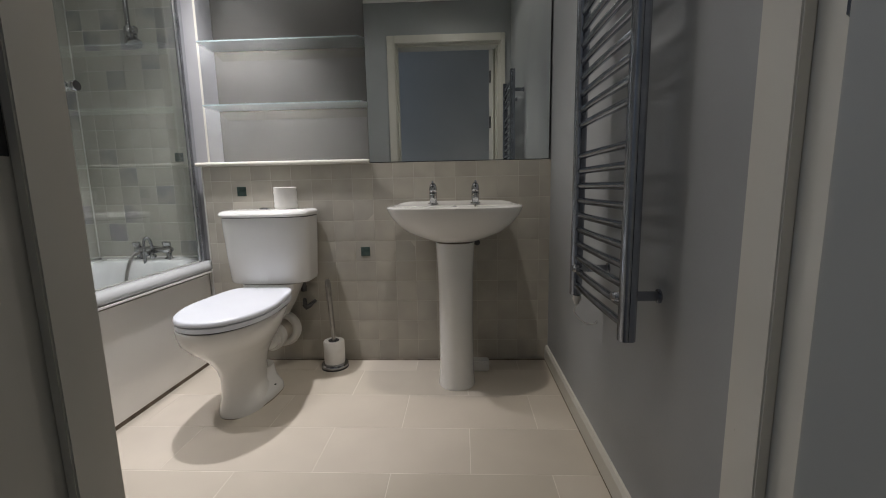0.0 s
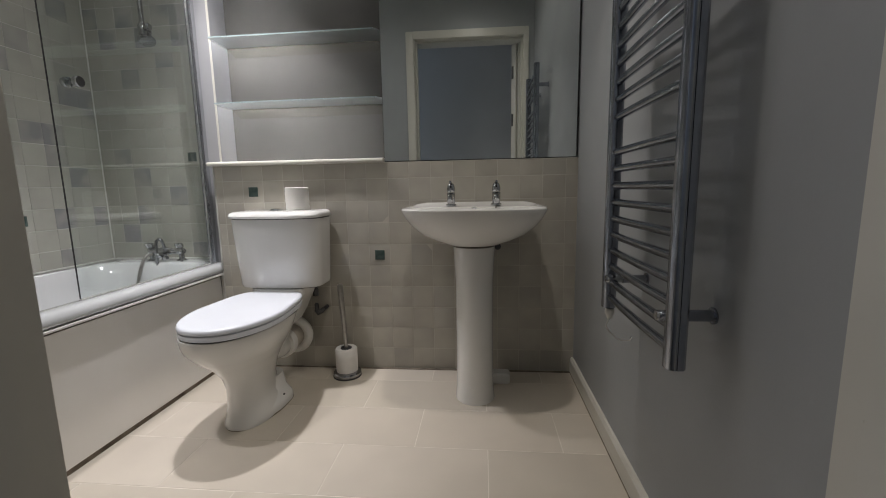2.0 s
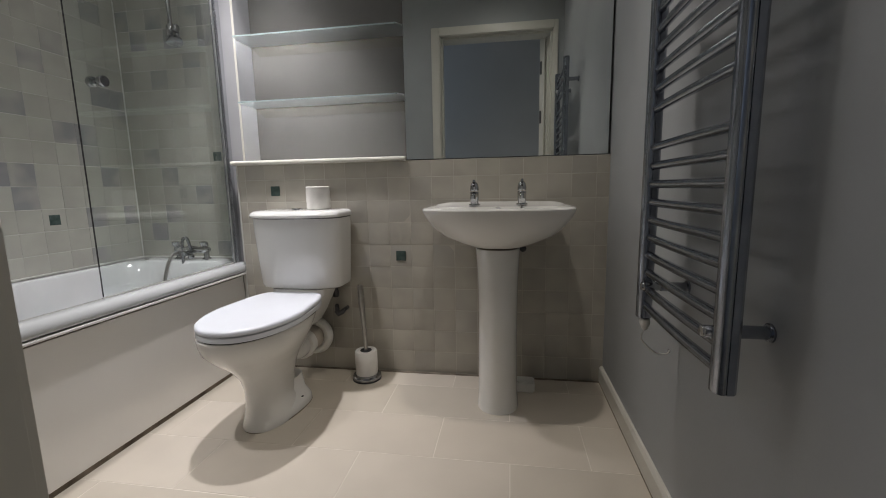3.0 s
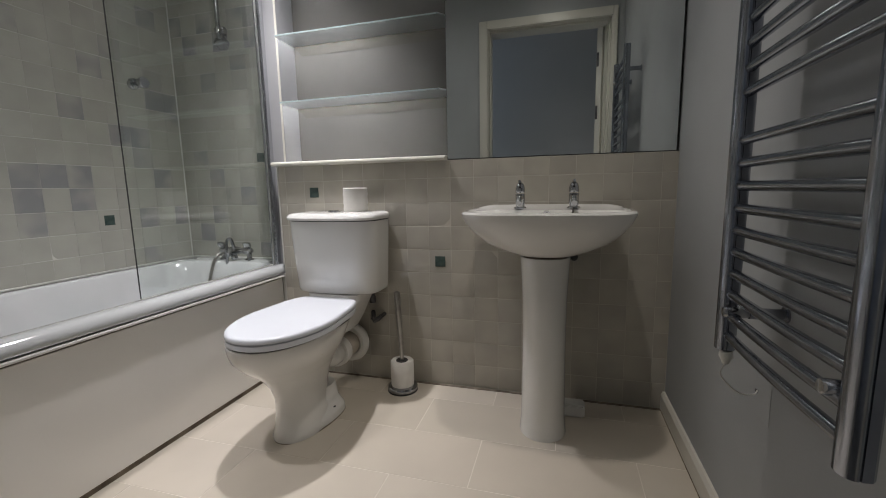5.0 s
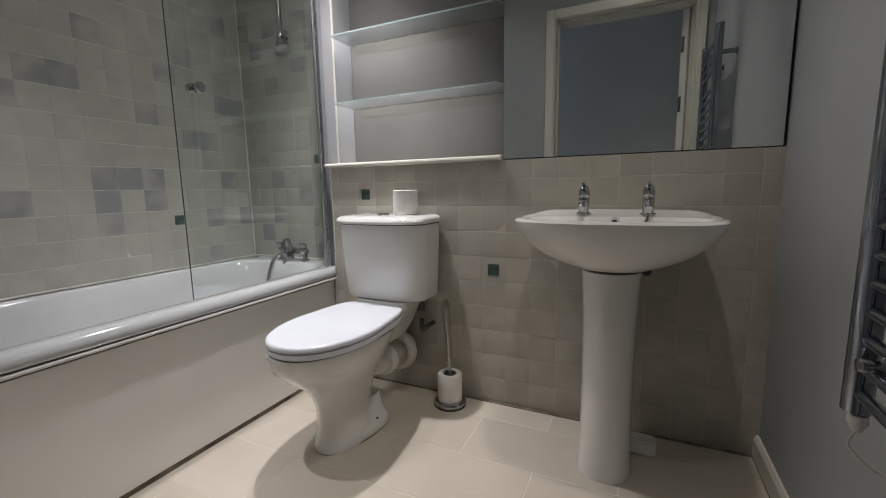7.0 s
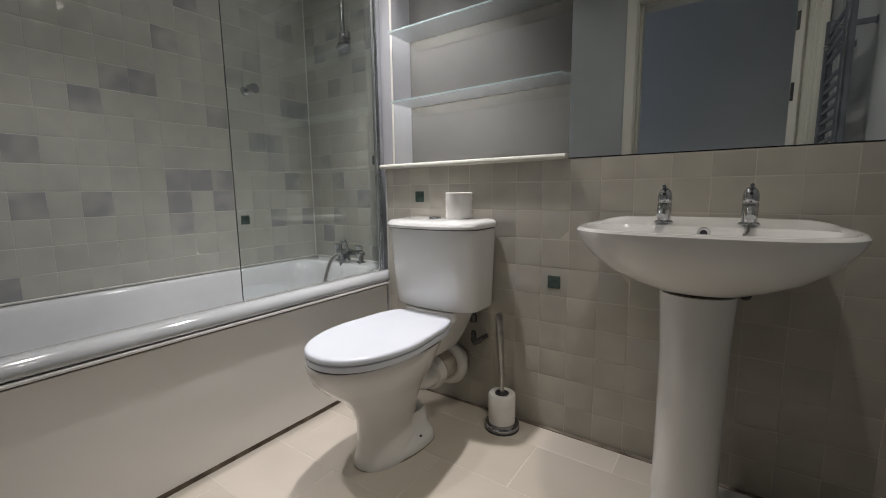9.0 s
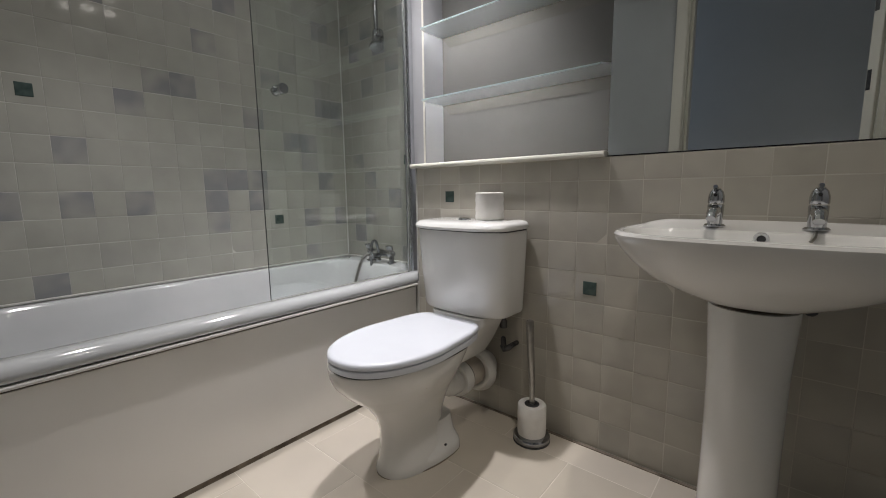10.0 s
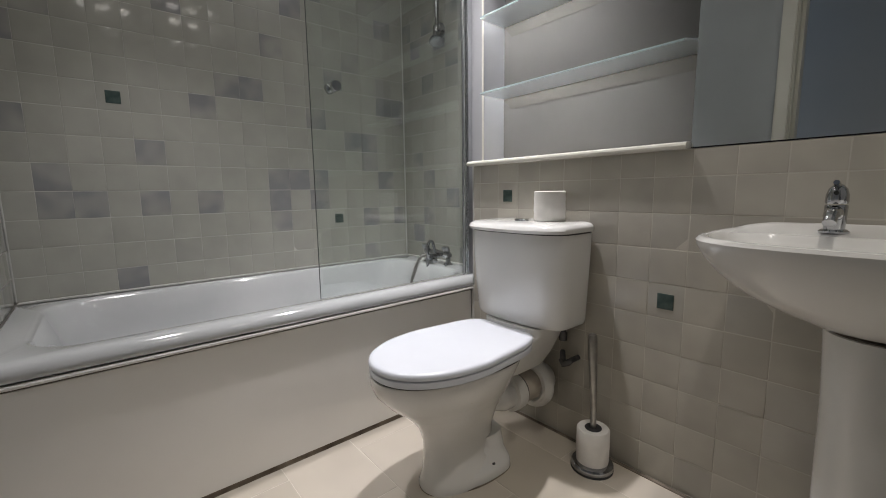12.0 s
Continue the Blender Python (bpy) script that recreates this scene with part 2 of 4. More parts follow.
def add_tube(bm, pts, r, n=12, caps=True):
    pts = [Vector(p) for p in pts]
    rs = r if isinstance(r, (list, tuple)) else [r] * len(pts)
    up = Vector((0, 0, 1))
    d0 = (pts[1] - pts[0]).normalized()
    side = d0.cross(up if abs(d0.z) < 0.9 else Vector((1, 0, 0))).normalized()
    rings = []
    for i, p in enumerate(pts):
        d = (pts[min(i + 1, len(pts) - 1)] - pts[max(i - 1, 0)]).normalized()
        side = (side - d * side.dot(d)).normalized()
        oth = d.cross(side)
        rings.append([p + (side * math.cos(2 * math.pi * k / n) + oth * math.sin(2 * math.pi * k / n)) * rs[i] for k in range(n)])
    return ring_loft(bm, rings, caps, caps)


def tube(*a, **k):
    return add_tube(bmesh.new(), *a, **k)


def curve_pts(ctrl, n=10):
    """Smooth points through the control points."""
    c = [Vector(p) for p in ctrl]
    c = [c[0] * 2 - c[1]] + c + [c[-1] * 2 - c[-2]]
    out = []
    for i in range(1, len(c) - 2):
        for k in range(n):
            t = k / n
            out.append(0.5 * ((2 * c[i]) + (c[i + 1] - c[i - 1]) * t + (2 * c[i - 1] - 5 * c[i] + 4 * c[i + 1] - c[i + 2]) * t * t + (3 * c[i] - c[i - 1] - 3 * c[i + 1] + c[i + 2]) * t ** 3))
    return out + [c[-2]]


def add_lathe(bm, prof, centre=(0, 0, 0), axis="z", n=24, caps=True):
    cx, cy, cz = centre
    rings = []
    for r, h in prof:
        ring = []
        for k in range(n):
            a = 2 * math.pi * k / n
            u, v = max(r, 1e-4) * math.cos(a), max(r, 1e-4) * math.sin(a)
            ring.append({"z": (cx + u, cy + v, cz + h), "y": (cx + u, cy + h, cz + v), "x": (cx + h, cy + u, cz + v)}[axis])
        rings.append(ring)
    return ring_loft(bm, rings, caps, caps)


def lathe(*a, **k):
    return add_lathe(bmesh.new(), *a, **k)


# ---- structure ----
def wall(name, *a, m=PAINT, bevel=0.0):
    return part(name, box(*a, bevel=bevel), m, smooth=False, kind="structure")


floor = wall("floor", XL - 0.1, XR, YD - 0.02, YA, -0.08, -0.0009, m=FGROUT)
wall_bath = wall("wall_west", XL - 0.12, XL + 0.0068, YD, YA + 0.1, -0.08, CEIL, m=GROUT)
wall_end = wall("wall_north", XL, XR + 0.12, YA, YA + 0.12, -0.08, CEIL, m=PAINT)
wall("wall_grout_bed", XL + 0.0069, XS - 0.07, YA - 0.0068, YA, RIM + 0.002, CEIL, m=GROUT)
wall_box = wall("wall_boxing", XS, XR, YB, YA, -0.08, 1.008, m=BGROUT)
wall("wall_boxing_side", XS - 0.018, XS - 0.0005, YB + 0.0002, YA - 0.01, -0.08, 0.488, m=SEAL)
part("trim", box(XS - 0.007, XS - 0.0008, YB - 0.004, YB + 0.035, RIM + 0.002, 1.008, bevel=0.002), SEAL, kind="structure")
wall_right = wall("wall_east", XR, XR + 0.12, YH, YA, -0.08, CEIL)
pier = part("wall_pier", box(XS - 0.075, XS + 0.02, 1.99, YA, RIM + 0.002, CEIL, bevel=0.003), PIER, kind="structure")
part("trim", box(XS + 0.010, XS + 0.0206, 1.9862, 1.9898, 1.029, CEIL - 0.001, bevel=0.0015), TRIM, kind="structure")
wd = bmesh.new()
add_box(wd, XL - 0.12, DX0 - 0.03, YH, YD, -0.08, CEIL)
add_box(wd, DX1 + 0.03, XR, YH, YD, -0.08, CEIL)
add_box(wd, DX0 - 0.03, DX1 + 0.03, YH, YD, DZ + 0.03, CEIL)
wall_door = part("wall_south", wd, PAINT, smooth=False, kind="structure")
wall_foot = wall("wall_bath_end", XL + 0.0069, -1.0, YD, YD + 0.0107, -0.08, CEIL, m=GROUT)
ceiling = wall("ceiling", XL - 0.12, XR + 0.12, YH, YA + 0.12, CEIL, CEIL + 0.1, m=CEILP)
wall("hall_floor", -1.6, 1.5, -0.72, YD - 0.02, -0.08, -0.004, m=CARPET)
wall("hall_ceiling", -1.6, 1.5, -0.62, YH, CEIL + 0.02, CEIL + 0.12, m=CEILP)
wall("hall_wall_south", -1.6, 1.5, -0.72, -0.62, -0.004, CEIL + 0.04, m=HALL)
wall("hall_wall_east", 1.42, 1.52, -0.62, YH, -0.004, CEIL + 0.02, m=HALL)
# The opening in this end wall is made up for the fill light.
he = bmesh.new()
for a in ((-0.62, -0.52, -0.004, CEIL + 0.02), (0.18, YH, -0.004, CEIL + 0.02), (-0.52, 0.18, -0.004, 0.92), (-0.52, 0.18, 2.08, CEIL + 0.02)):
    add_box(he, -1.7, -1.6, *a)
part("hall_wall_west", he, HALL, smooth=False, kind="structure")
# Added panel that closes the unseen opening.
wall("hall_opening_panel", -1.72, -1.701, -0.52, 0.18, 0.92, 2.08, m=CEILP)
wall("hall_wall_north", XR + 0.12, 1.42, YH, YH + 0.1, -0.08, CEIL, m=HALL)


def skirting(name, x0, x1, y0, y1, face):
    """A board 75 mm high with a chamfered top."""
    bm = bmesh.new()
    t, h = 0.015, 0.075
    prof = [(0, 0), (t, 0), (t, h - 0.012), (t - 0.007, h), (0, h)]
    if face == "x":
        rings = [[(x1 - a, y, z) for a, z in prof] for y in (y0, y1)]
    else:
        rings = [[(x, y0 + a, z) for a, z in prof] for x in (x0, x1)]
    ring_loft(bm, rings)
    return part(name, bm, TRIM, smooth=False, kind="structure")


skirting("baseboard", 0, XR, YD + 0.0151, YB - 0.002, "x")
skirting("baseboard", -1.0, DX0 - 0.06, YD, 0, "y")
part("trim", box(XR - 0.0165, XR - 0.0148, YD + 0.02, YB - 0.01, -0.002, 0.0035), DIRT_SHADE, smooth=False, kind="structure")
part("trim", box(XS + 0.01, XR - 0.015, YB - 0.0165, YB - 0.004, -0.002, 0.003), DIRT_SHADE, smooth=False, kind="structure")

# ---- door ----
door = thing("door_1", ((DX0 + DX1) / 2, YD, 0), "white painted door frame with the door standing open to the hall", "door")
del door["category"]
tagged(door, kind="structure")
ox, oy = door.location.x, door.location.y


def dbox(name, x0, x1, y0, y1, z0, z1, m=TRIM, parent=door, bevel=0.002, label=""):
    return part(name, box(x0 - ox, x1 - ox, y0 - oy, y1 - oy, z0, z1, bevel=bevel), m, parent, label)


dbox("lining", DX0 - 0.03, DX0, YH - 0.002, YD + 0.002, 0, DZ + 0.03)
dbox("lining", DX1, DX1 + 0.03, YH - 0.002, YD + 0.002, 0, DZ + 0.03)
dbox("lining", DX0 + 0.001, DX1 - 0.001, YH - 0.002, YD + 0.002, DZ, DZ + 0.03)
dbox("stop", DX0, DX0 + 0.015, 0.362, 0.400, 0, DZ - 0.001)
dbox("stop", DX1 - 0.015, DX1, 0.362, 0.400, 0, DZ - 0.001)
dbox("stop", DX0 + 0.0155, DX1 - 0.0155, 0.362, 0.400, DZ - 0.015, DZ)
for y0, y1 in ((YD + 0.002, YD + 0.018), (YH - 0.018, YH - 0.002)):
    dbox("architrave", DX0 - 0.068, DX0 - 0.008, y0, y1, 0, DZ + 0.060, bevel=0.004)
    dbox("architrave", DX1 + 0.006, DX1 + 0.038, y0, y1, 0, DZ + 0.060, bevel=0.004)
    dbox("architrave", DX0 - 0.007, DX1 + 0.005, y0, y1, DZ + 0.001, DZ + 0.060, bevel=0.002)
keep = dbox("strike_plate", DX0, DX0 + 0.002, 0.300, 0.361, 0.927, 1.17, DMETAL, bevel=0.0005, label="dark metal strike plate")
leaf = part("leaf", box(0, 0.046, -0.56, 0, 0.006, DZ - 0.004, bevel=0.002), TRIM, door, "white flush door leaf, open")
leaf.location, leaf.rotation_euler = (DX1 - 0.078 - ox, YH - 0.004 - oy, 0), (0, 0, radians(38))
dbox("hinge_rebate", DX1 - 0.028, DX1 - 0.0005, YH + 0.002, 0.295, 0, DZ - 0.002)
for z in (0.25, 1.05, 1.44, 1.82):
    hinge = part("hinge", box(0.004, 0.022, 0.0003, 0.0025, z - 0.05, z + 0.05, bevel=0.0005), DMETAL, door, "dark worn steel hinge")
    hinge.location, hinge.rotation_euler = leaf.location, leaf.rotation_euler
    part("knuckle", tube([(DX1 - 0.030 - ox, YH - 0.008 - oy, z - 0.05), (DX1 - 0.030 - ox, YH - 0.008 - oy, z + 0.05)], 0.005, 8), BRASS, door)

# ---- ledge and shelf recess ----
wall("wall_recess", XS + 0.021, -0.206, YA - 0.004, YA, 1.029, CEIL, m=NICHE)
led = bmesh.new()
prof = [(1.99, 1.0085), (1.948, 1.0085), (1.930, 1.0085), (1.925, 1.0115), (1.9225, 1.017), (1.924, 1.0225), (1.929, 1.026), (1.94, 1.028), (1.99, 1.028)]
ring_loft(led, [[(x, y, z) for y, z in prof] for x in (XS - 0.018, -0.206)])
ledge = part("ledge_trim", led, TRIM, kind="structure")
wall("ledge_top", XS + 0.021, -0.206, 1.9901, YA, 1.0085, 1.028, m=TRIM)


def glass_shelf(z):
    g = thing("glass_shelf", (-0.62, YA - 0.0045, z), "clear green-tinted glass shelf on a pale wall batten", "shelf", "shelves in the recess")
    x0, x1 = XS + 0.022 + 0.62, -0.208 + 0.62
    d = 0.154
    bm = bmesh.new()
    out = [(x0, 0), (x0, -d + 0.012), (x0 + 0.004, -d), (x1 - 0.03, -d), (x1 - 0.008, -d + 0.03), (x1, -d + 0.06), (x1, 0)]
    ring_loft(bm, [[(x, y - 0.0005, zz) for x, y in out] for zz in (0.0, 0.006)])
    p = part("pane", bm, SHELFG, g, smooth=False)
    p.visible_shadow = False
    part("front_edge", box(x0 + 0.004, x1 - 0.03, -d - 0.0012, -d - 0.0006, 0.0002, 0.0058), EDGEG, g, "polished green glass edge", smooth=False)
    # Added opaque strip inside the glass; keeps the rear edge from glowing.
    part("rear_light_block", box(x0 + 0.001, x1 - 0.001, -0.0036, -0.0008, 0.0003, 0.0057), BATT, g, "added strip that blocks the pane's rear glow", smooth=False)
    b2 = bmesh.new()
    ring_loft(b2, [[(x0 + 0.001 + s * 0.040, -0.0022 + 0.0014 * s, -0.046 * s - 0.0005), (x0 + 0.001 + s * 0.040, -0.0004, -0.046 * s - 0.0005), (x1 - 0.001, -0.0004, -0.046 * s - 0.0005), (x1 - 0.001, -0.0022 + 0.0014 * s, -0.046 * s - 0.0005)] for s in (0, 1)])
    part("batten", b2, BATT, g, "pale painted batten, recess shade in its colour", smooth=False)
    return g


for z in (1.30, 1.595, 1.885):
    glass_shelf(z)

# ---- mirror ----
mc = thing("mirror_cabinet", (0.23, YA, 1.01), "large frameless mirror above the basin", "mirror")
part("carcass", box(-0.432, 0.435, 1.962 - YA, -0.001, 0.001, 1.1, bevel=0.001), PAINT, mc, "pale cabinet body")
part("backing_edge", box(-0.4345, 0.4385, 1.957 - YA, 1.9618 - YA, 0.0, 1.1), DARK, mc, "thin dark mirror edge", smooth=False)
pane = part("mirror_pane", box(-0.4312, 0.4352, 0, 0.0035, 0.002, 1.1), MIRROR, mc, smooth=False)
pane.location, pane.rotation_euler = (0, 1.9505 - YA, 0), (0, 0, radians(0.3))


# ---- bath ----
def build_bath():
    bx, by = -1.42, 1.28
    b = thing("bath", (bx, by, 0), "white acrylic bath with a plain white front panel", "bathtub")
    hx, hy = 0.37, 0.832
    icx, ihx, ihy = -0.006, 0.305, 0.745
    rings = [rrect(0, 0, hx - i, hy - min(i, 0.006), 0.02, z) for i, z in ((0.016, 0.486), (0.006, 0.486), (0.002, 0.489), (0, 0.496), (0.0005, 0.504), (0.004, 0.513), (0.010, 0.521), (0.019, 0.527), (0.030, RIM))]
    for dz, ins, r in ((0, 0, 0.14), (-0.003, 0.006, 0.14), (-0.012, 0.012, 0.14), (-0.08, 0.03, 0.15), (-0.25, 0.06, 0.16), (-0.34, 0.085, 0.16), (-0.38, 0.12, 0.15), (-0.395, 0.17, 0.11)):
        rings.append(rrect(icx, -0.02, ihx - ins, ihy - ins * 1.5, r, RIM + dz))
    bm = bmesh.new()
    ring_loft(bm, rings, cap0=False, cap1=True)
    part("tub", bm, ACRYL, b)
    pb = bmesh.new()
    n = 8
    ring_loft(pb, [[(hx - 0.016 + 0.004 * math.sin(math.pi * i / n), y, 0.019 + (0.463 - 0.019) * i / n) for i in range(n + 1)] + [(hx - 0.03, y, 0.463), (hx - 0.03, y, 0.019)] for y in (-hy + 0.005, hy - 0.1635)])
    part("front_panel", pb, PANEL, b, "white plastic bath panel")
    part("panel_clip_strip", box(hx - 0.018, hx + 0.003, -hy + 0.005, hy - 0.1635, 0.4725, 0.4825, bevel=0.003), PANEL, b, "thin bright white strip")
    # Dark strip puts the shade below the rim into colour.
    part("shadow_gap", box(hx - 0.03, hx - 0.019, -hy + 0.005, hy - 0.1635, 0.4635, 0.485), DIRT_SHADE, b, smooth=False)
    part("plinth_gap", box(hx - 0.034, hx - 0.0175, -hy + 0.005, hy - 0.1635, 0.0, 0.0185), DIRT_SHADE, b, "scuffed dark strip under the panel", smooth=False)
    part("waste", lathe([(0.0, 0.0), (0.03, 0.0), (0.034, 0.002), (0.03, 0.005), (0.0, 0.004)], (icx, 0.5, RIM - 0.394)), CHROME, b, "chrome bath waste")
    part("overflow", lathe([(0.0, 0), (0.03, 0), (0.033, -0.004), (0.028, -0.009), (0.0, -0.010)], (icx, 0.677, 0.42), "y"), CHROME, b, "chrome overflow")


build_bath()
part("trim", box(XL + 0.0075, XL + 0.027, YD + 0.016, YA - 0.012, RIM - 0.001, RIM + 0.006, bevel=0.004), SEAL, kind="structure")
part("trim", box(XL + 0.028, XS - 0.076, YA - 0.022, YA - 0.0075, RIM - 0.001, RIM + 0.006, bevel=0.002), SEAL, kind="structure")
part("trim", box(XL + 0.0075, XL + 0.0135, YA - 0.014, YA - 0.0075, RIM + 0.007, CEIL - 0.002, bevel=0.002), SEAL, kind="structure")
part("trim", box(XL + 0.0075, XL + 0.0125, YD + 0.0115, YD + 0.0165, RIM + 0.007, CEIL - 0.002, bevel=0.002), SEAL, kind="structure")


# ---- bath screen ----
def build_screen():
    gx = -1.106
    s = thing("bath_screen", (gx, 1.98, RIM), "clear glass bath screen in a chrome wall profile", "shower screen")
    g = part("glass_pane", box(-0.003, 0.003, 1.264 - 1.98, -0.022, 0.006, 1.40), GLASS, s, smooth=False)
    g.visible_shadow = False
    part("wall_profile", box(-0.014, 0.014, -0.020, 0.0095, 0.001, 1.42, bevel=0.003), SATIN, s, "satin metal wall profile")
    part("hinge_profile", tube([(0.0, -0.034, 0.004), (0.0, -0.034, 1.415)], 0.0085, 12), SATIN, s, "round satin hinge profile")
    part("seal", box(-0.004, 0.004, 1.264 - 1.98 + 0.002, -0.045, 0.0005, 0.0058), SEAL, s, "clear bottom seal", smooth=False)
    part("edge_seal", box(-0.0013, 0.0013, 1.264 - 1.98 - 0.0012, 1.264 - 1.98 - 0.0003, 0.006, 1.40), DMETAL, s, "dark glass edge", smooth=False)
    for sgn in (-1, 1):
        part("knob", lathe([(0.0, 0.0032), (0.008, 0.0032), (0.008, 0.012), (0.017, 0.015), (0.018, 0.020), (0.018, 0.028), (0.0165, 0.031), (0.0, 0.031)] if sgn > 0 else
                           [(0.0, -0.0032), (0.008, -0.0032), (0.008, -0.012), (0.017, -0.015), (0.018, -0.020), (0.018, -0.028), (0.0165, -0.031), (0.0, -0.031)], (0, 1.345 - 1.98, 1.255 - RIM), "x"), CHROME, s, "round chrome knob")


build_screen()


# ---- bath mixer ----
def build_mixer():
    m = thing("bath_mixer", (-1.43, 2.055, RIM), "chrome deck-mounted bath and shower mixer with two handles", "tap")
    for sx in (-0.083, 0.083):
        part("pillar", lathe([(0.024, 0.001), (0.024, 0.004), (0.017, 0.008), (0.013, 0.012), (0.013, 0.034)], (sx, 0, 0)), DIMCHROME, m)
        part("valve_neck", lathe([(0.015, 0.062), (0.013, 0.070), (0.012, 0.080)], (sx, -0.008, 0), n=14), DIMCHROME, m)
        h = bmesh.new()
        ring_loft(h, [[(sx + r * (1 + 0.10 * math.cos(4 * a)) * math.cos(a), -0.012 + r * (1 + 0.10 * math.cos(4 * a)) * math.sin(a) - (z - 0.08) * 0.25, z)
                       for a in [2 * math.pi * k / 24 for k in range(24)]] for r, z in ((0.012, 0.070), (0.020, 0.072), (0.0215, 0.086), (0.019, 0.094), (0.010, 0.097))])
        part("handle", h, CHROME, m, "four-lobed chrome handle")
    part("body", tube([(-0.104, 0, 0.05), (-0.098, 0, 0.05), (-0.085, 0, 0.05), (-0.062, 0, 0.05), (-0.045, -0.004, 0.05), (0, -0.008, 0.05), (0.045, -0.004, 0.05), (0.062, 0, 0.05), (0.085, 0, 0.05), (0.098, 0, 0.05), (0.104, 0, 0.05)],
                      [0.010, 0.015, 0.021, 0.021, 0.015, 0.024, 0.015, 0.021, 0.021, 0.015, 0.010], 16), CHROME, m)
    part("spout", lathe([(0.012, 0.0), (0.014, -0.02), (0.016, -0.052), (0.013, -0.057), (0.0, -0.057)], (0.0, -0.01, 0.036), "y", 14), DIMCHROME, m)
    part("lever", tube(curve_pts([(0.100, -0.004, 0.05), (0.112, -0.022, 0.050), (0.114, -0.034, 0.028), (0.110, -0.038, -0.004)], 5), [0.007] * 10 + [0.006] * 6, 8), DIMCHROME, m)
    part("cradle", tube(curve_pts([(-0.006, -0.064, -0.10), (-0.006, -0.062, 0.0), (-0.006, -0.060, 0.090), (0.000, -0.053, 0.116), (0.011, -0.044, 0.116), (0.017, -0.038, 0.090), (0.014, -0.030, 0.056)], 6), 0.0075, 10), DIMCHROME, m)
    part("diverter", lathe([(0.0, 0.0), (0.012, 0.0), (0.014, -0.008), (0.012, -0.022), (0.0, -0.024)], (0.024, -0.03, 0.018), "y", 12), CHROME, m)
    part("hose", tube(curve_pts([(-0.070, -0.020, 0.035), (-0.074, -0.050, 0.032), (-0.080, -0.075, 0.0), (-0.083, -0.10, -0.06), (-0.080, -0.13, -0.14), (-0.07, -0.17, -0.24), (-0.02, -0.24, -0.34), (0.02, -0.30, -0.374)], 10), 0.008, 10), STEEL, m, "ribbed steel shower hose")


build_mixer()


# ---- shower rail ----
def build_shower():
    s = thing("shower_rail", (-1.440, YA - 0.008, 1.645), "chrome riser rail with a hand shower holder", "shower")
    part("bar", tube([(0, -0.032, 0.03), (0, -0.032, 0.62)], 0.011, 14), CHROME, s)
    part("wall_bracket", lathe([(0.022, -0.0005), (0.022, -0.006), (0.012, -0.012), (0.012, -0.032)], (0, 0, 0.05), "y", 16), CHROME, s)
    part("slider", lathe([(0.0, -0.030), (0.017, -0.028), (0.019, -0.01), (0.019, 0.018), (0.013, 0.026), (0.0, 0.026)], (0, -0.034, 0.052)), CHROME, s)
    part("clamp_knob", lathe([(0.0, 0.0), (0.010, 0.0), (0.017, 0.006), (0.018, 0.020), (0.014, 0.026), (0.0, 0.027)], (0.018, -0.036, 0.060), "x", 16), CHROME, s, "round chrome clamp knob")
    part("holder", tube(curve_pts([(-0.004, -0.036, 0.022), (0.004, -0.055, 0.000), (0.030, -0.075, -0.012), (0.052, -0.083, -0.020)], 6), [0.011] * 6 + [0.015] * 7 + [0.020] * 6, 14), CHROME, s)
    hf = bmesh.new()
    c, w = Vector((0.062, -0.086, -0.022)), Vector((0.36, -0.22, -0.90)).normalized()
    u = w.cross(Vector((0, 0, 1))).normalized()
    v = w.cross(u)
    ring_loft(hf, [[c + w * d + (u * math.cos(2 * math.pi * k / 24) + v * math.sin(2 * math.pi * k / 24)) * r for k in range(24)] for r, d in ((0.020, -0.014), (0.034, -0.005), (0.037, 0.004), (0.034, 0.010), (0.0005, 0.011))])
    part("handset_face", hf, DIMCHROME, s, "round chrome shower face")


build_shower()


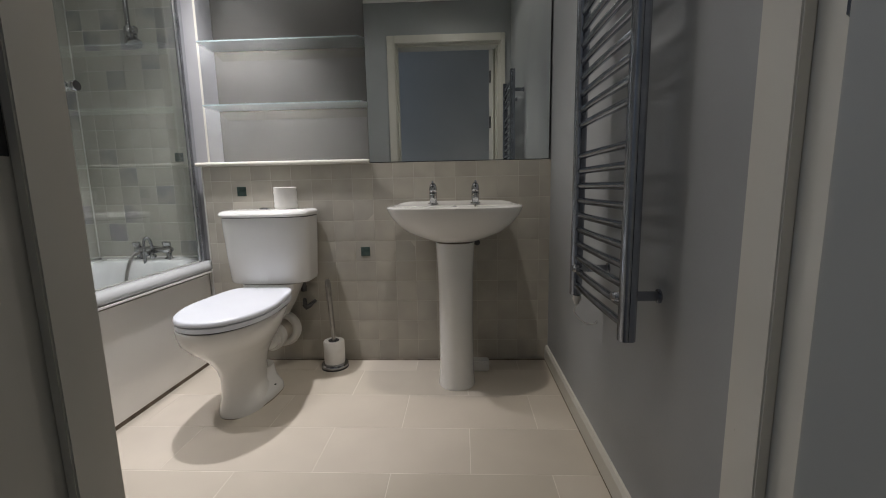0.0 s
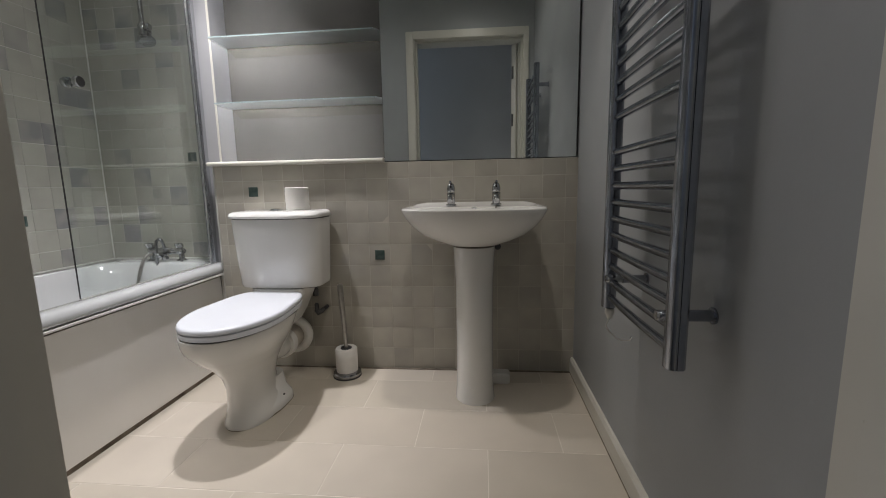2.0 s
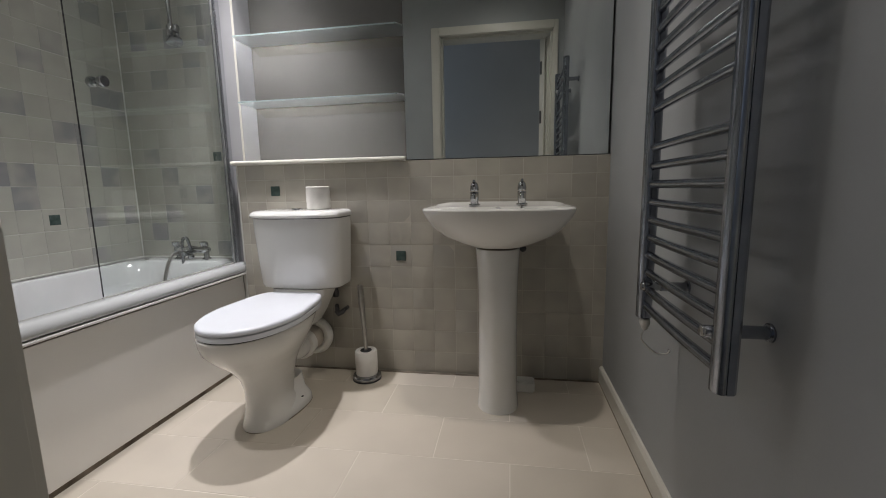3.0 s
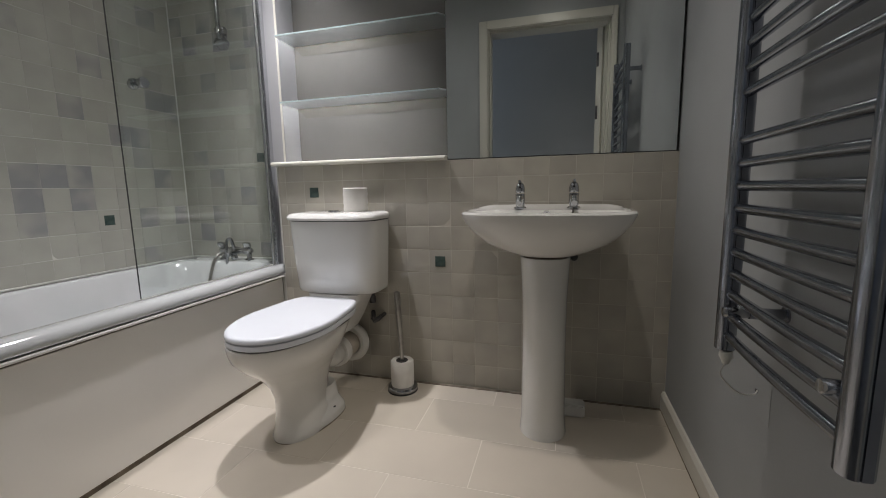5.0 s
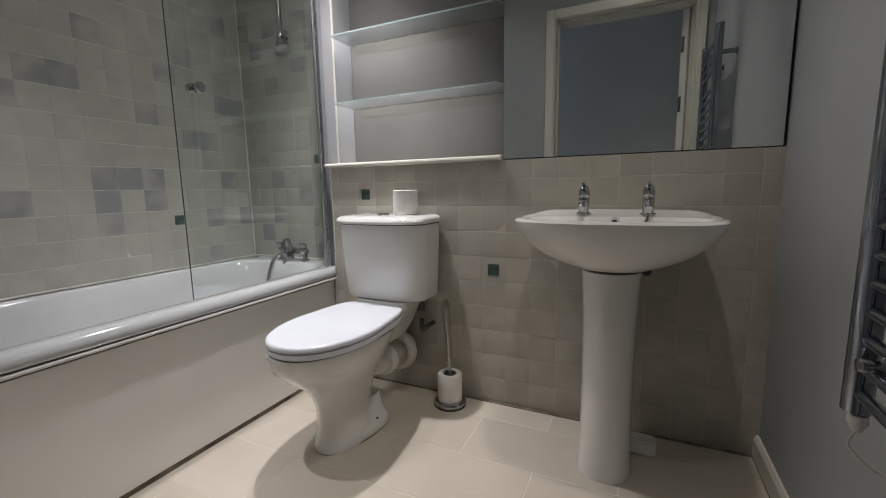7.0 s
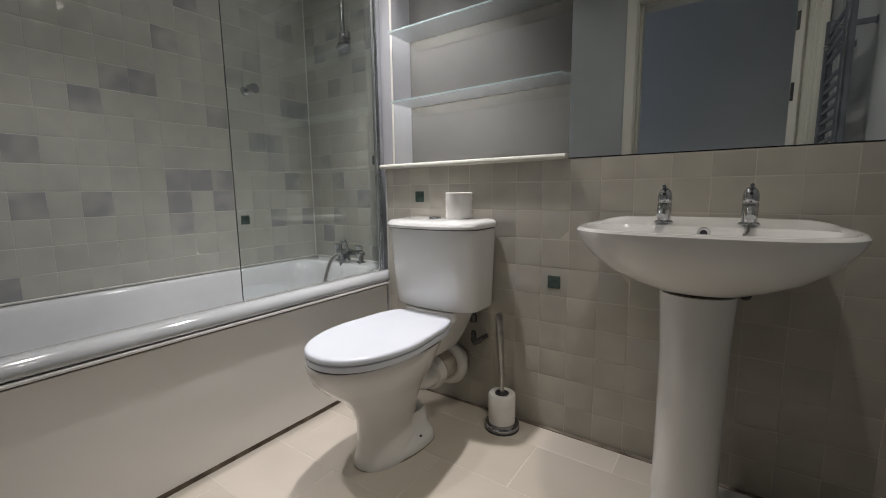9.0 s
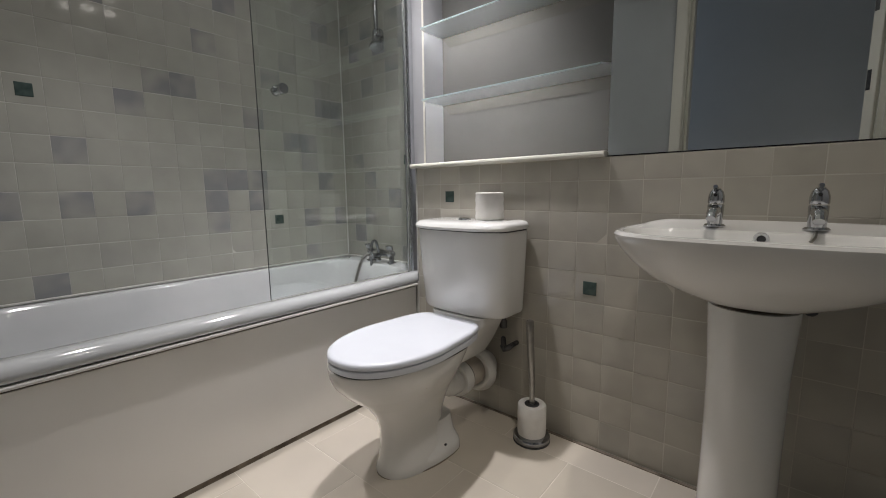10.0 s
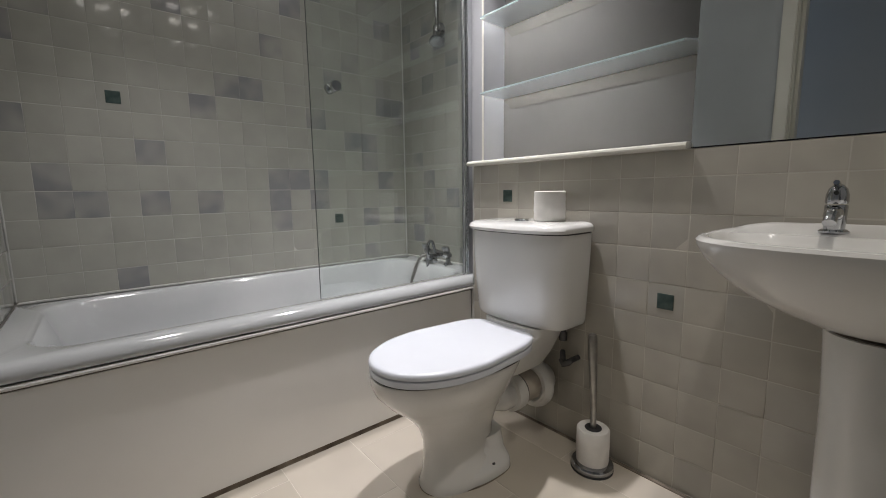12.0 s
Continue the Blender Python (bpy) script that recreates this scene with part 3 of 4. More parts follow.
# ---- toilet ----
def build_toilet():
    tx = -0.675
    t = thing("toilet", (tx, 1.6, 0), "white close-coupled toilet with its lid closed", "toilet")
    o = 1.6
    rings = []
    for z, y0, y1, w, p, fl in ((0.0, 1.372, 1.66, 0.092, 2.6, 0.55), (0.012, 1.370, 1.66, 0.093, 2.6, 0.55), (0.03, 1.378, 1.655, 0.084, 2.5, 0.5), (0.08, 1.388, 1.64, 0.071, 2.4, 0.45),
                                (0.15, 1.385, 1.65, 0.068, 2.3, 0.45), (0.20, 1.368, 1.67, 0.078, 2.3, 0.45), (0.25, 1.330, 1.69, 0.103, 2.3, 0.47), (0.30, 1.270, 1.70, 0.139, 2.3, 0.5),
                                (0.34, 1.234, 1.70, 0.161, 2.4, 0.52), (0.37, 1.222, 1.71, 0.168, 2.5, 0.55), (0.392, 1.2195, 1.715, 0.171, 2.7, 0.55), (0.3975, 1.2195, 1.715, 0.1705, 2.8, 0.55), (0.3995, 1.222, 1.712, 0.168, 2.8, 0.55)):
        rings.append(egg(0, y0 - o, y1 - o, w, z, p, fl))
    bm = bmesh.new()
    ring_loft(bm, rings)
    part("pan", bm, CERAMIC, t)
    pl = bmesh.new()
    ring_loft(pl, [rrect(0, 1.80 - o, 0.055, 0.11, 0.05, 0.28), rrect(0, 1.79 - o, 0.085, 0.135, 0.05, 0.335), rrect(0, 1.80 - o, 0.105, 0.135, 0.05, 0.385), rrect(0, 1.838 - o, 0.122, 0.094, 0.04, 0.422), rrect(0, 1.84 - o, 0.122, 0.095, 0.04, 0.448)])
    part("cistern_platform", pl, CERAMIC, t)
    fl = bmesh.new()
    ring_loft(fl, [egg(0.0, 1.41 - o, 1.69 - o, 0.104, 0.0, 3.0, 0.68), egg(0.0, 1.41 - o, 1.69 - o, 0.103, 0.020, 3.0, 0.68), egg(0.0, 1.43 - o, 1.688 - o, 0.099, 0.031, 3.0, 0.66), egg(0.0, 1.46 - o, 1.684 - o, 0.088, 0.042, 3.0, 0.65), egg(0.0, 1.49 - o, 1.68 - o, 0.074, 0.062, 3.0, 0.62), egg(0.0, 1.52 - o, 1.67 - o, 0.066, 0.12, 3.0, 0.6)])
    part("foot_flange", fl, CERAMIC, t)
    for sx in (-1, 1):
        part("floor_bolt", lathe([(0.0, 0.0), (0.0055, 0.0), (0.0055, 0.003), (0.0, 0.0035)], (sx * 0.089, 1.585 - o, 0.0395), "z", 10), DMETAL, t, "dark bolt hole")
    fb = bmesh.new()
    ring_loft(fb, [egg(0.0, 1.370 - o, 1.692 - o, 0.094, 0.0001, 2.6, 0.6), egg(0.0, 1.371 - o, 1.691 - o, 0.0935, 0.0022, 2.6, 0.6)])
    part("floor_bead", fb, DIRT_SHADE, t, "dark worn sealant bead")
    fb2 = bmesh.new()
    ring_loft(fb2, [egg(0.0, 1.3985 - o, 1.6925 - o, 0.1065, 0.0001, 3.0, 0.65), egg(0.0, 1.399 - o, 1.692 - o, 0.106, 0.0022, 3.0, 0.65)])
    part("flange_bead", fb2, DIRT_SHADE, t, "dark worn sealant bead")
    tr = bmesh.new()
    add_tube(tr, curve_pts([(0.0, 1.60 - o, 0.27), (0.006, 1.66 - o, 0.22), (0.010, 1.70 - o, 0.200), (0.012, 1.745 - o, 0.197)], 5), [0.045] * 5 + [0.049] * 5 + [0.051] * 6, 20)
    part("trap_outlet", tr, CERAMIC, t)
    # Darker rib stands in for the shade of a groove in the china.
    part("pan_groove_shade", tube([(0.137, 1.40 - o, 0.326), (0.143, 1.43 - o, 0.330), (0.143, 1.49 - o, 0.334), (0.137, 1.53 - o, 0.336)], [0.004, 0.009, 0.009, 0.004], 10), RUBBER, t, "moulded slot in the pan, its shade put in as grey-beige colour")
    part("pipe_sleeve", lathe([(0.056, -0.150), (0.063, -0.146), (0.065, -0.124), (0.063, -0.104), (0.056, -0.100)], (0.012, 1.882 - o, 0.197), "y", 28), PVC, t, "white plastic pan connector")
    part("pipe", lathe([(0.055, -0.145), (0.056, -0.01)], (0.012, 1.882 - o, 0.197), "y", 28), RUBBER, t, "beige pipe section")
    part("seal_ring", lathe([(0.0560, -0.0995), (0.0590, -0.097), (0.0560, -0.093)], (0.012, 1.882 - o, 0.197), "y", 28), DARK, t)
    part("wall_collar", lathe([(0.058, -0.024), (0.066, -0.032), (0.078, -0.032), (0.088, -0.022), (0.092, -0.008), (0.090, 0.004), (0.050, 0.006)], (0.012, 1.882 - o, 0.197), "y", 32), PVC, t, "white wall collar")
    part("soil_pipe", tube([(0.012, 1.888 - o, 0.197), (0.012, 1.944 - o, 0.197)], 0.055, 24), PVC, t, "white soil pipe into the wall")
    sb = bmesh.new()
    ring_loft(sb, [egg(0.008, 1.218 - o + d, 1.732 - o - d, 0.172 - d, z + 0.001, 8.0, 0.50, 72, 0.22) for d, z in ((0.003, 0.4025), (0.0005, 0.404), (0, 0.411), (0.001, 0.4195), (0.004, 0.4215))])
    part("seat", sb, SEAT, t, "white plastic seat")
    lb = bmesh.new()
    ring_loft(lb, [egg(0.007, 1.217 - o + d, 1.738 - o - d, 0.174 - d, z + 0.003, 10.0, 0.50, 72, 0.26) for d, z in ((0.004, 0.4225), (0.0005, 0.424), (0, 0.429), (0.0015, 0.4365), (0.006, 0.4405), (0.016, 0.442))])
    part("lid", lb, SEAT, t, "closed white plastic lid")
    # Dark filler paints the shade between the seat and the pan rim.
    part("rim_gap", (lambda q: ring_loft(q, [egg(0.010, 1.2215 - o, 1.712 - o, 0.1625, z, 3.0, 0.56) for z in (0.3997, 0.4023)]))(bmesh.new()), DARK, t)
    for sx in (-0.075, 0.075):
        part("hinge", tube([(sx - 0.018, 1.736 - o, 0.425), (sx + 0.018, 1.736 - o, 0.425)], 0.008, 12), SEAT, t)
    part("hinge_plate", box(-0.105, 0.105, 1.712 - o, 1.724 - o, 0.3985, 0.410, bevel=0.003), SEAT, t)
    cb = bmesh.new()

    def cis_ring(z, w, yf, bow, r, n=64):
        """Cistern outline with a bowed front and rounded corners."""
        pts = []
        for i in range(n):
            a = 2 * math.pi * (i + 0.5) / n
            c, s = math.cos(a), math.sin(a)
            e = 2 / 5.0 if s < 0 else 2 / 12.0
            x = w * math.copysign(abs(c) ** e, c)
            ym, hy = (yf + 1.942) / 2, (1.942 - yf) / 2
            y = ym + hy * math.copysign(abs(s) ** (2 / 5.0 if s < 0 else 2 / 12.0), s)
            if s < 0:
                y -= bow * (1 - (x / w) ** 2)
            pts.append((x, y - o, z))
        return pts
    ring_loft(cb, [cis_ring(*a) for a in ((0.4485, 0.178, 1.785, 0.02, 0), (0.453, 0.187, 1.778, 0.024, 0), (0.466, 0.191, 1.773, 0.026, 0), (0.60, 0.198, 1.763, 0.028, 0), (0.70, 0.203, 1.756, 0.03, 0), (0.762, 0.205, 1.754, 0.03, 0))])
    part("cistern", cb, CERAMIC, t)
    # Dark layer stands for the shade under the cistern lid.
    gb = bmesh.new()
    ring_loft(gb, [cis_ring(*a) for a in ((0.7622, 0.202, 1.757, 0.03, 0), (0.7655, 0.202, 1.757, 0.03, 0))])
    part("lid_gap", gb, DARK, t)
    kb = bmesh.new()
    ring_loft(kb, [cis_ring(*a) for a in ((0.7657, 0.205, 1.748, 0.034, 0), (0.768, 0.210, 1.742, 0.036, 0), (0.777, 0.212, 1.739, 0.038, 0), (0.787, 0.209, 1.744, 0.037, 0), (0.794, 0.200, 1.755, 0.034, 0), (0.798, 0.17, 1.785, 0.028, 0))])
    part("cistern_lid", kb, CERAMIC, t)
    part("flush_button", lathe([(0.0, 0.0), (0.024, 0.0), (0.024, 0.004), (0.020, 0.007), (0.0, 0.008)], (-0.01, 1.83 - o, 0.7982)), CHROME, t, "round chrome flush button")
    part("fill_valve", (lambda q: (add_tube(q, [(0.120, 1.905 - o, 0.449), (0.120, 1.905 - o, 0.41)], 0.011, 8), add_tube(q, [(0.120, 1.905 - o, 0.41), (0.120, 1.905 - o, 0.38)], 0.014, 6), q)[-1])(bmesh.new()), DMETAL, t, "dark corroded inlet nut")
    part("stop_valve", (lambda q: (add_tube(q, [(0.121, 1.906 - o, 0.345), (0.120, 1.904 - o, 0.338), (0.122, 1.903 - o, 0.312)], [0.006, 0.010, 0.011], 10), add_tube(q, [(0.118, 1.903 - o, 0.312), (0.130, 1.900 - o, 0.298), (0.146, 1.902 - o, 0.306), (0.158, 1.906 - o, 0.318)], [0.013, 0.015, 0.012, 0.009], 10), add_tube(q, [(0.155, 1.905 - o, 0.316), (0.158, 1.942 - o, 0.318)], 0.010, 10), q)[-1])(bmesh.new()), DMETAL, t, "dark corroded isolating valve")


build_toilet()


def roll(name, loc, r, h, hole, label):
    g = thing(name, loc, label, "toilet paper")
    bm = bmesh.new()
    prof = [(hole, 0.002), (r - 0.003, 0.0), (r, 0.003)]
    prof += [(r + 0.0012 * math.sin(i * 2.4), h * i / 8) for i in range(1, 8)]
    prof += [(r, h - 0.003), (r - 0.004, h), (hole, h - 0.001)]
    add_lathe(bm, prof + [prof[0]], (0, 0, 0), n=40, caps=False)
    part("paper", bm, PAPER, g)
    part("core", lathe([(hole - 0.0005, 0.002), (hole - 0.0005, h - 0.002), (hole - 0.002, h - 0.002), (hole - 0.002, 0.002), (hole - 0.0005, 0.002)], n=32, caps=False), RUBBER, g, "cardboard core")
    return g


roll("toilet_roll", (-0.600, 1.872, 0.7985), 0.052, 0.101, 0.021, "white toilet roll standing on the cistern lid")


def build_brush():
    b = thing("toilet_brush", (-0.403, 1.858, 0), "toilet brush with steel handle in a white holder", "toilet brush")
    part("base", lathe([(0.0, 0.0), (0.064, 0.0), (0.066, 0.006), (0.066, 0.018), (0.062, 0.024), (0.050, 0.027), (0.0, 0.027)], n=36), DIMCHROME, b, "chrome base ring")
    part("foot", lathe([(0.0, 0.0), (0.0665, 0.0), (0.0668, 0.007), (0.0, 0.007)], n=36), DARK, b)
    part("holder", lathe([(0.0, 0.0272), (0.050, 0.0272), (0.051, 0.04), (0.0515, 0.09), (0.051, 0.134), (0.047, 0.139), (0.026, 0.137), (0.023, 0.132), (0.022, 0.05), (0.0, 0.05)], n=40), PAPER, b, "white matt holder")
    # Dark disc put in as the shade inside the holder's opening.
    part("hole_shade", lathe([(0.0, 0.1335), (0.0255, 0.1355), (0.0265, 0.1385), (0.0245, 0.1405), (0.0, 0.139)], n=28), DARK, b)
    hb = bmesh.new()
    add_tube(hb, [(0, 0, 0.07), (0, 0, 0.14), (-0.002, 0, 0.22), (-0.007, 0.0, 0.30), (-0.010, 0, 0.36), (-0.013, 0, 0.43), (-0.014, 0, 0.447), (-0.014, 0, 0.452)], [0.009, 0.009, 0.0105, 0.0125, 0.0135, 0.0145, 0.0125, 0.004], 14)
    part("handle", hb, STEEL, b, "brushed steel handle")


build_brush()


# ---- basin ----
def build_basin():
    cx = 0.213
    b = thing("basin", (cx, 1.72, 0), "white pedestal wash basin with two chrome taps", "wash basin")
    o = 1.72

    def ring(z, w, y0, y1, p=4.0, n=72, front=2.5):
        ym = y0 + (y1 - y0) * 0.52
        pts = []
        for i in range(n):
            a = 2 * math.pi * (i + 0.5) / n
            c, s = math.cos(a), math.sin(a)
            e = 2 / (front if s < 0 else p)
            y = ym + (ym - y0) * -abs(s) ** e if s < 0 else ym + (y1 - ym) * abs(s) ** e
            lift = 0.010 * min(1.0, max(0.0, (y - 1.86) / 0.06)) if z > 0.79 else 0.0
            pts.append((w * math.copysign(abs(c) ** (2 / (front if s < 0 else p)), c), y - o, z + lift))
        return pts
    yb = 1.946
    rings = [ring(0.650, 0.085, 1.635, 1.87), ring(0.657, 0.118, 1.612, 1.90), ring(0.675, 0.172, 1.585, 1.93), ring(0.700, 0.218, 1.555, yb, 4, front=2.7), ring(0.735, 0.254, 1.526, yb, 4, front=2.9), ring(0.765, 0.274, 1.509, yb, 4, front=3.1),
             ring(0.784, 0.283, 1.502, yb, 4, front=3.2), ring(0.793, 0.287, 1.499, yb, 4, front=3.2), ring(0.801, 0.288, 1.498, yb, 4, front=3.2), ring(0.807, 0.284, 1.502, yb, 4, front=3.2), ring(0.809, 0.277, 1.509, yb - 0.004, 4, front=3.2),
             ring(0.807, 0.268, 1.518, yb - 0.012, 4, front=3.2)]
    rings += [ring(0.802, 0.262, 1.524, 1.802, 5, front=3.2), ring(0.790, 0.255, 1.530, 1.797, 4.5, front=3.1), ring(0.766, 0.243, 1.541, 1.789, 3.8, front=2.9), ring(0.735, 0.195, 1.575, 1.772, 3), ring(0.700, 0.13, 1.61, 1.75, 2.4), ring(0.688, 0.05, 1.65, 1.72, 2), ring(0.685, 0.02, 1.67, 1.70, 2)]
    bm = bmesh.new()
    ring_loft(bm, rings)
    part("bowl", bm, CERAMIC, b)
    part("overflow_ring", (lambda q: add_lathe(q, [(0.0085, 0.004), (0.009, -0.004), (0.0145, -0.005), (0.0155, 0.0), (0.0145, 0.006)], (0.0, 1.790 - o, 0.786), "y", 20, False))(bmesh.new()), CHROME, b, "chrome overflow ring")
    # Overflow opening shown by a dark disc, its shade as colour.
    part("overflow_hole", lathe([(0.0, 0.0), (0.0085, 0.0), (0.0085, 0.004), (0.0, 0.004)], (0.0, 1.7875 - o, 0.786), "y", 16), DARK, b)
    part("plug_chain_stay", tube([(0.093, 1.802 - o, 0.806), (0.092, 1.795 - o, 0.795), (0.086, 1.788 - o, 0.785)], 0.004, 8), BRASS, b, "tarnished chain stay")
    part("waste", lathe([(0.0, 0.0), (0.02, 0.0), (0.022, 0.002), (0.0, 0.003)], (0, 1.685 - o, 0.6855)), CHROME, b)
    pr = []
    for z, w, y0, y1 in ((0.0, 0.083, 1.607, 1.83), (0.02, 0.081, 1.608, 1.83), (0.06, 0.078, 1.612, 1.83), (0.3, 0.076, 1.618, 1.83), (0.5, 0.078, 1.618, 1.83), (0.60, 0.083, 1.615, 1.83), (0.648, 0.086, 1.613, 1.83)):
        pr.append(egg(0, y0 - o, y1 - o, w, z, 5, 0.45))
    pm = bmesh.new()
    ring_loft(pm, pr)
    pd = part("pedestal", pm, CERAMIC, b, "white pedestal")
    # Dark ring painted for the thin shadow between bowl and pedestal.
    part("joint_shadow", (lambda q: ring_loft(q, [egg(0, 1.62 - o, 1.82 - o, 0.078, z, 5, 0.45) for z in (0.6482, 0.6505)]))(bmesh.new()), DIRT_SHADE, b)
    part("waste_pipe", tube([(0.10, 1.80 - o, 0.63), (0.10, 1.90 - o, 0.62), (0.10, 1.946 - o, 0.62)], 0.014, 10), DMETAL, b, "dark waste pipe end")
    part("pedestal_heel", box(0.055, 0.155, 1.80 - o, 1.86 - o, 0.0, 0.05, bevel=0.006), CERAMIC, b)


build_basin()


def build_tap(x):
    t = thing("basin_tap", (x, 1.845, 0.806), "chrome basin pillar tap with a domed lever head", "tap", "taps on the basin")
    part("base", lathe([(0.0, 0.001), (0.024, 0.001), (0.0245, 0.004), (0.020, 0.008), (0.0, 0.009)]), CHROME, t)
    part("body", lathe([(0.017, 0.008), (0.0175, 0.02), (0.018, 0.04), (0.0185, 0.055), (0.017, 0.058)]), CHROME, t)
    part("head", lathe([(0.017, 0.060), (0.0185, 0.064), (0.018, 0.078), (0.0145, 0.09), (0.008, 0.098), (0.0, 0.100)]), CHROME, t)
    part("spout", tube(curve_pts([(0, -0.005, 0.038), (0, -0.03, 0.042), (0, -0.055, 0.036), (0, -0.068, 0.024)], 5), [0.015] * 5 + [0.013] * 5 + [0.011] * 6, 14), CHROME, t)
    part("lever", tube([(0, -0.005, 0.094), (0.0, -0.02, 0.100), (0, -0.032, 0.103)], [0.007, 0.006, 0.005], 8), CHROME, t)
    part("indicator", lathe([(0.0, 0.0), (0.004, 0.0), (0.004, -0.002), (0.0, -0.002)], (0, -0.0175, 0.082), "y", 10), DARK, t)
    return t


tap = build_tap(0.112)
copy_thing(tap, pose(0.308, 1.845, 0.806))


# ---- towel rail ----
def build_rail():
    r = thing("towel_rail", (XR, 0.97, 0.55), "tall chrome heated towel rail on the wall", "towel radiator")
    top = 1.63 - 0.55
    for y in (-0.188, 0.205):
        bm = bmesh.new()
        arc = [math.pi * (i / 10 - 0.5) for i in range(11)]
        sec = [(-0.086 - 0.014 * math.cos(a), 0.018 * math.sin(a)) for a in arc] + [(-0.0855, 0.018), (-0.085, 0.0160), (-0.0835, 0.0160), (-0.083, 0.018), (-0.072, 0.017), (-0.066, 0.011), (-0.066, -0.011), (-0.072, -0.017), (-0.083, -0.018), (-0.0835, -0.0160), (-0.085, -0.0160), (-0.0855, -0.018)]
        ring_loft(bm, [[(x, y + d, z) for x, d in sec] for z in (0.0, top)])
        part("upright", bm, RAILCH, r, "D-section chrome upright")
        part("end_cap", lathe([(0.0, 0.0), (0.011, 0.0), (0.011, -0.004), (0.0, -0.005)], (-0.078, y, -0.0005)), DARK, r) if y > 0 else None
    zs = [0.031 + 0.0428 * i for i in range(10)]
    zs += [zs[-1] + 0.087 + 0.0435 * i for i in range(8)]
    zs += [zs[-1] + 0.085 + 0.044 * i for i in range(6)]
    bar = None
    for z in zs:
        if z > top - 0.02:
            continue
        if bar is None:
            n = 10
            pts = [(-0.082 - 0.004 * math.sin(math.pi * i / n), -0.19 + 0.385 * i / n, 0) for i in range(n + 1)]
            bar = part("bar", tube(pts, 0.0095, 12), RAILCH, r, "slim chrome crossbar")
            bar.location = (0, 0, z)
        else:
            c = bar.copy()
            scene.collection.objects.link(c)
            c.location = (0, 0, z)
    for z in (0.088, top - 0.115):
        for y in (-0.155, 0.16):
            bk = part("bracket", tube([(-0.0005, y, z), (-0.004, y, z), (-0.0045, y, z), (-0.062, y, z)], [0.016, 0.016, 0.011, 0.011], 14), RAILCH, r, "round wall bracket")
            part("clamp", lathe([(0.0, -0.106), (0.009, -0.105), (0.0105, -0.100), (0.0105, -0.070), (0.009, -0.062)], (0, y, z), "x", 14), CHROME, r, "polished clamp knob")
    part("element_cap", lathe([(0.0, 0.0), (0.012, 0.0), (0.013, -0.012), (0.009, -0.020), (0.006, -0.028), (0.0, -0.028)], (-0.078, 0.205, -0.006)), PVC, r, "white heating element end")
    part("cable", tube(curve_pts([(-0.078, 0.205, -0.032), (-0.085, 0.203, -0.06), (-0.05, 0.205, -0.095), (-0.015, 0.225, -0.105), (-0.004, 0.235, -0.10)], 8), 0.0016, 8), PVC, r, "thin white cable")


build_rail()
sp = thing("cable_outlet", (XR, 1.19, 0.445), "flush painted cable outlet plate on the wall", "electrical outlet")
part("plate", box(-0.0009, -0.0005, -0.035, 0.035, -0.05, 0.05), PAINT, sp)
part("cable_entry", box(-0.004, -0.0010, 0.020, 0.028, -0.004, 0.004, bevel=0.001), DMETAL, sp)


# ---- downlights ----
def downlight():
    d = thing("downlight", (LAMPS[0][0], LAMPS[0][1], CEIL), "recessed round downlight, lit", "ceiling light", "downlights in the ceiling")
    part("bezel", lathe([(0.028, -0.0005), (0.042, -0.0005), (0.043, -0.003), (0.038, -0.006), (0.030, -0.006), (0.028, -0.0005)], n=32, caps=False), CHROME, d)
    part("lamp", lathe([(0.0, -0.0008), (0.0275, -0.0008), (0.0275, -0.0012), (0.0, -0.0035)], n=24), LAMPM, d)
    return d


dl = downlight()
for lx, ly in LAMPS[1:]:
    copy_thing(dl, pose(lx, ly, CEIL))

# ---- tiles ----
tile_cache = {}


def tile_mesh(w, h, d, bev, material, name):
    key = (round(w, 3), round(h, 3), d, material.name)
    if key not in tile_cache:
        bm = bmesh.new()
        rings = [[(-w / 2 + i, -h / 2 + i, z), (w / 2 - i, -h / 2 + i, z), (w / 2 - i, h / 2 - i, z), (-w / 2 + i, h / 2 - i, z)] for i, z in ((0, 0), (0, d - bev), (bev, d - 0.0001), (bev * 4, d))]
        ring_loft(bm, rings, cap0=False)
        bmesh.ops.recalc_face_normals(bm, faces=bm.faces)
        me = bpy.data.meshes.new(name)
        bm.to_mesh(me)
        bm.free()
        me.materials.append(material)
        me.shade_smooth()
        me.set_sharp_from_angle(angle=radians(50))
        tile_cache[key] = me
    return tile_cache[key]


rng = random.Random(5)


def cuts(lo, hi, org, step):
    k = math.ceil((lo - org) / step + 0.12)
    xs = [lo]
    while org + k * step < hi - 0.012:
        xs.append(org + k * step)
        k += 1
    return xs + [hi]


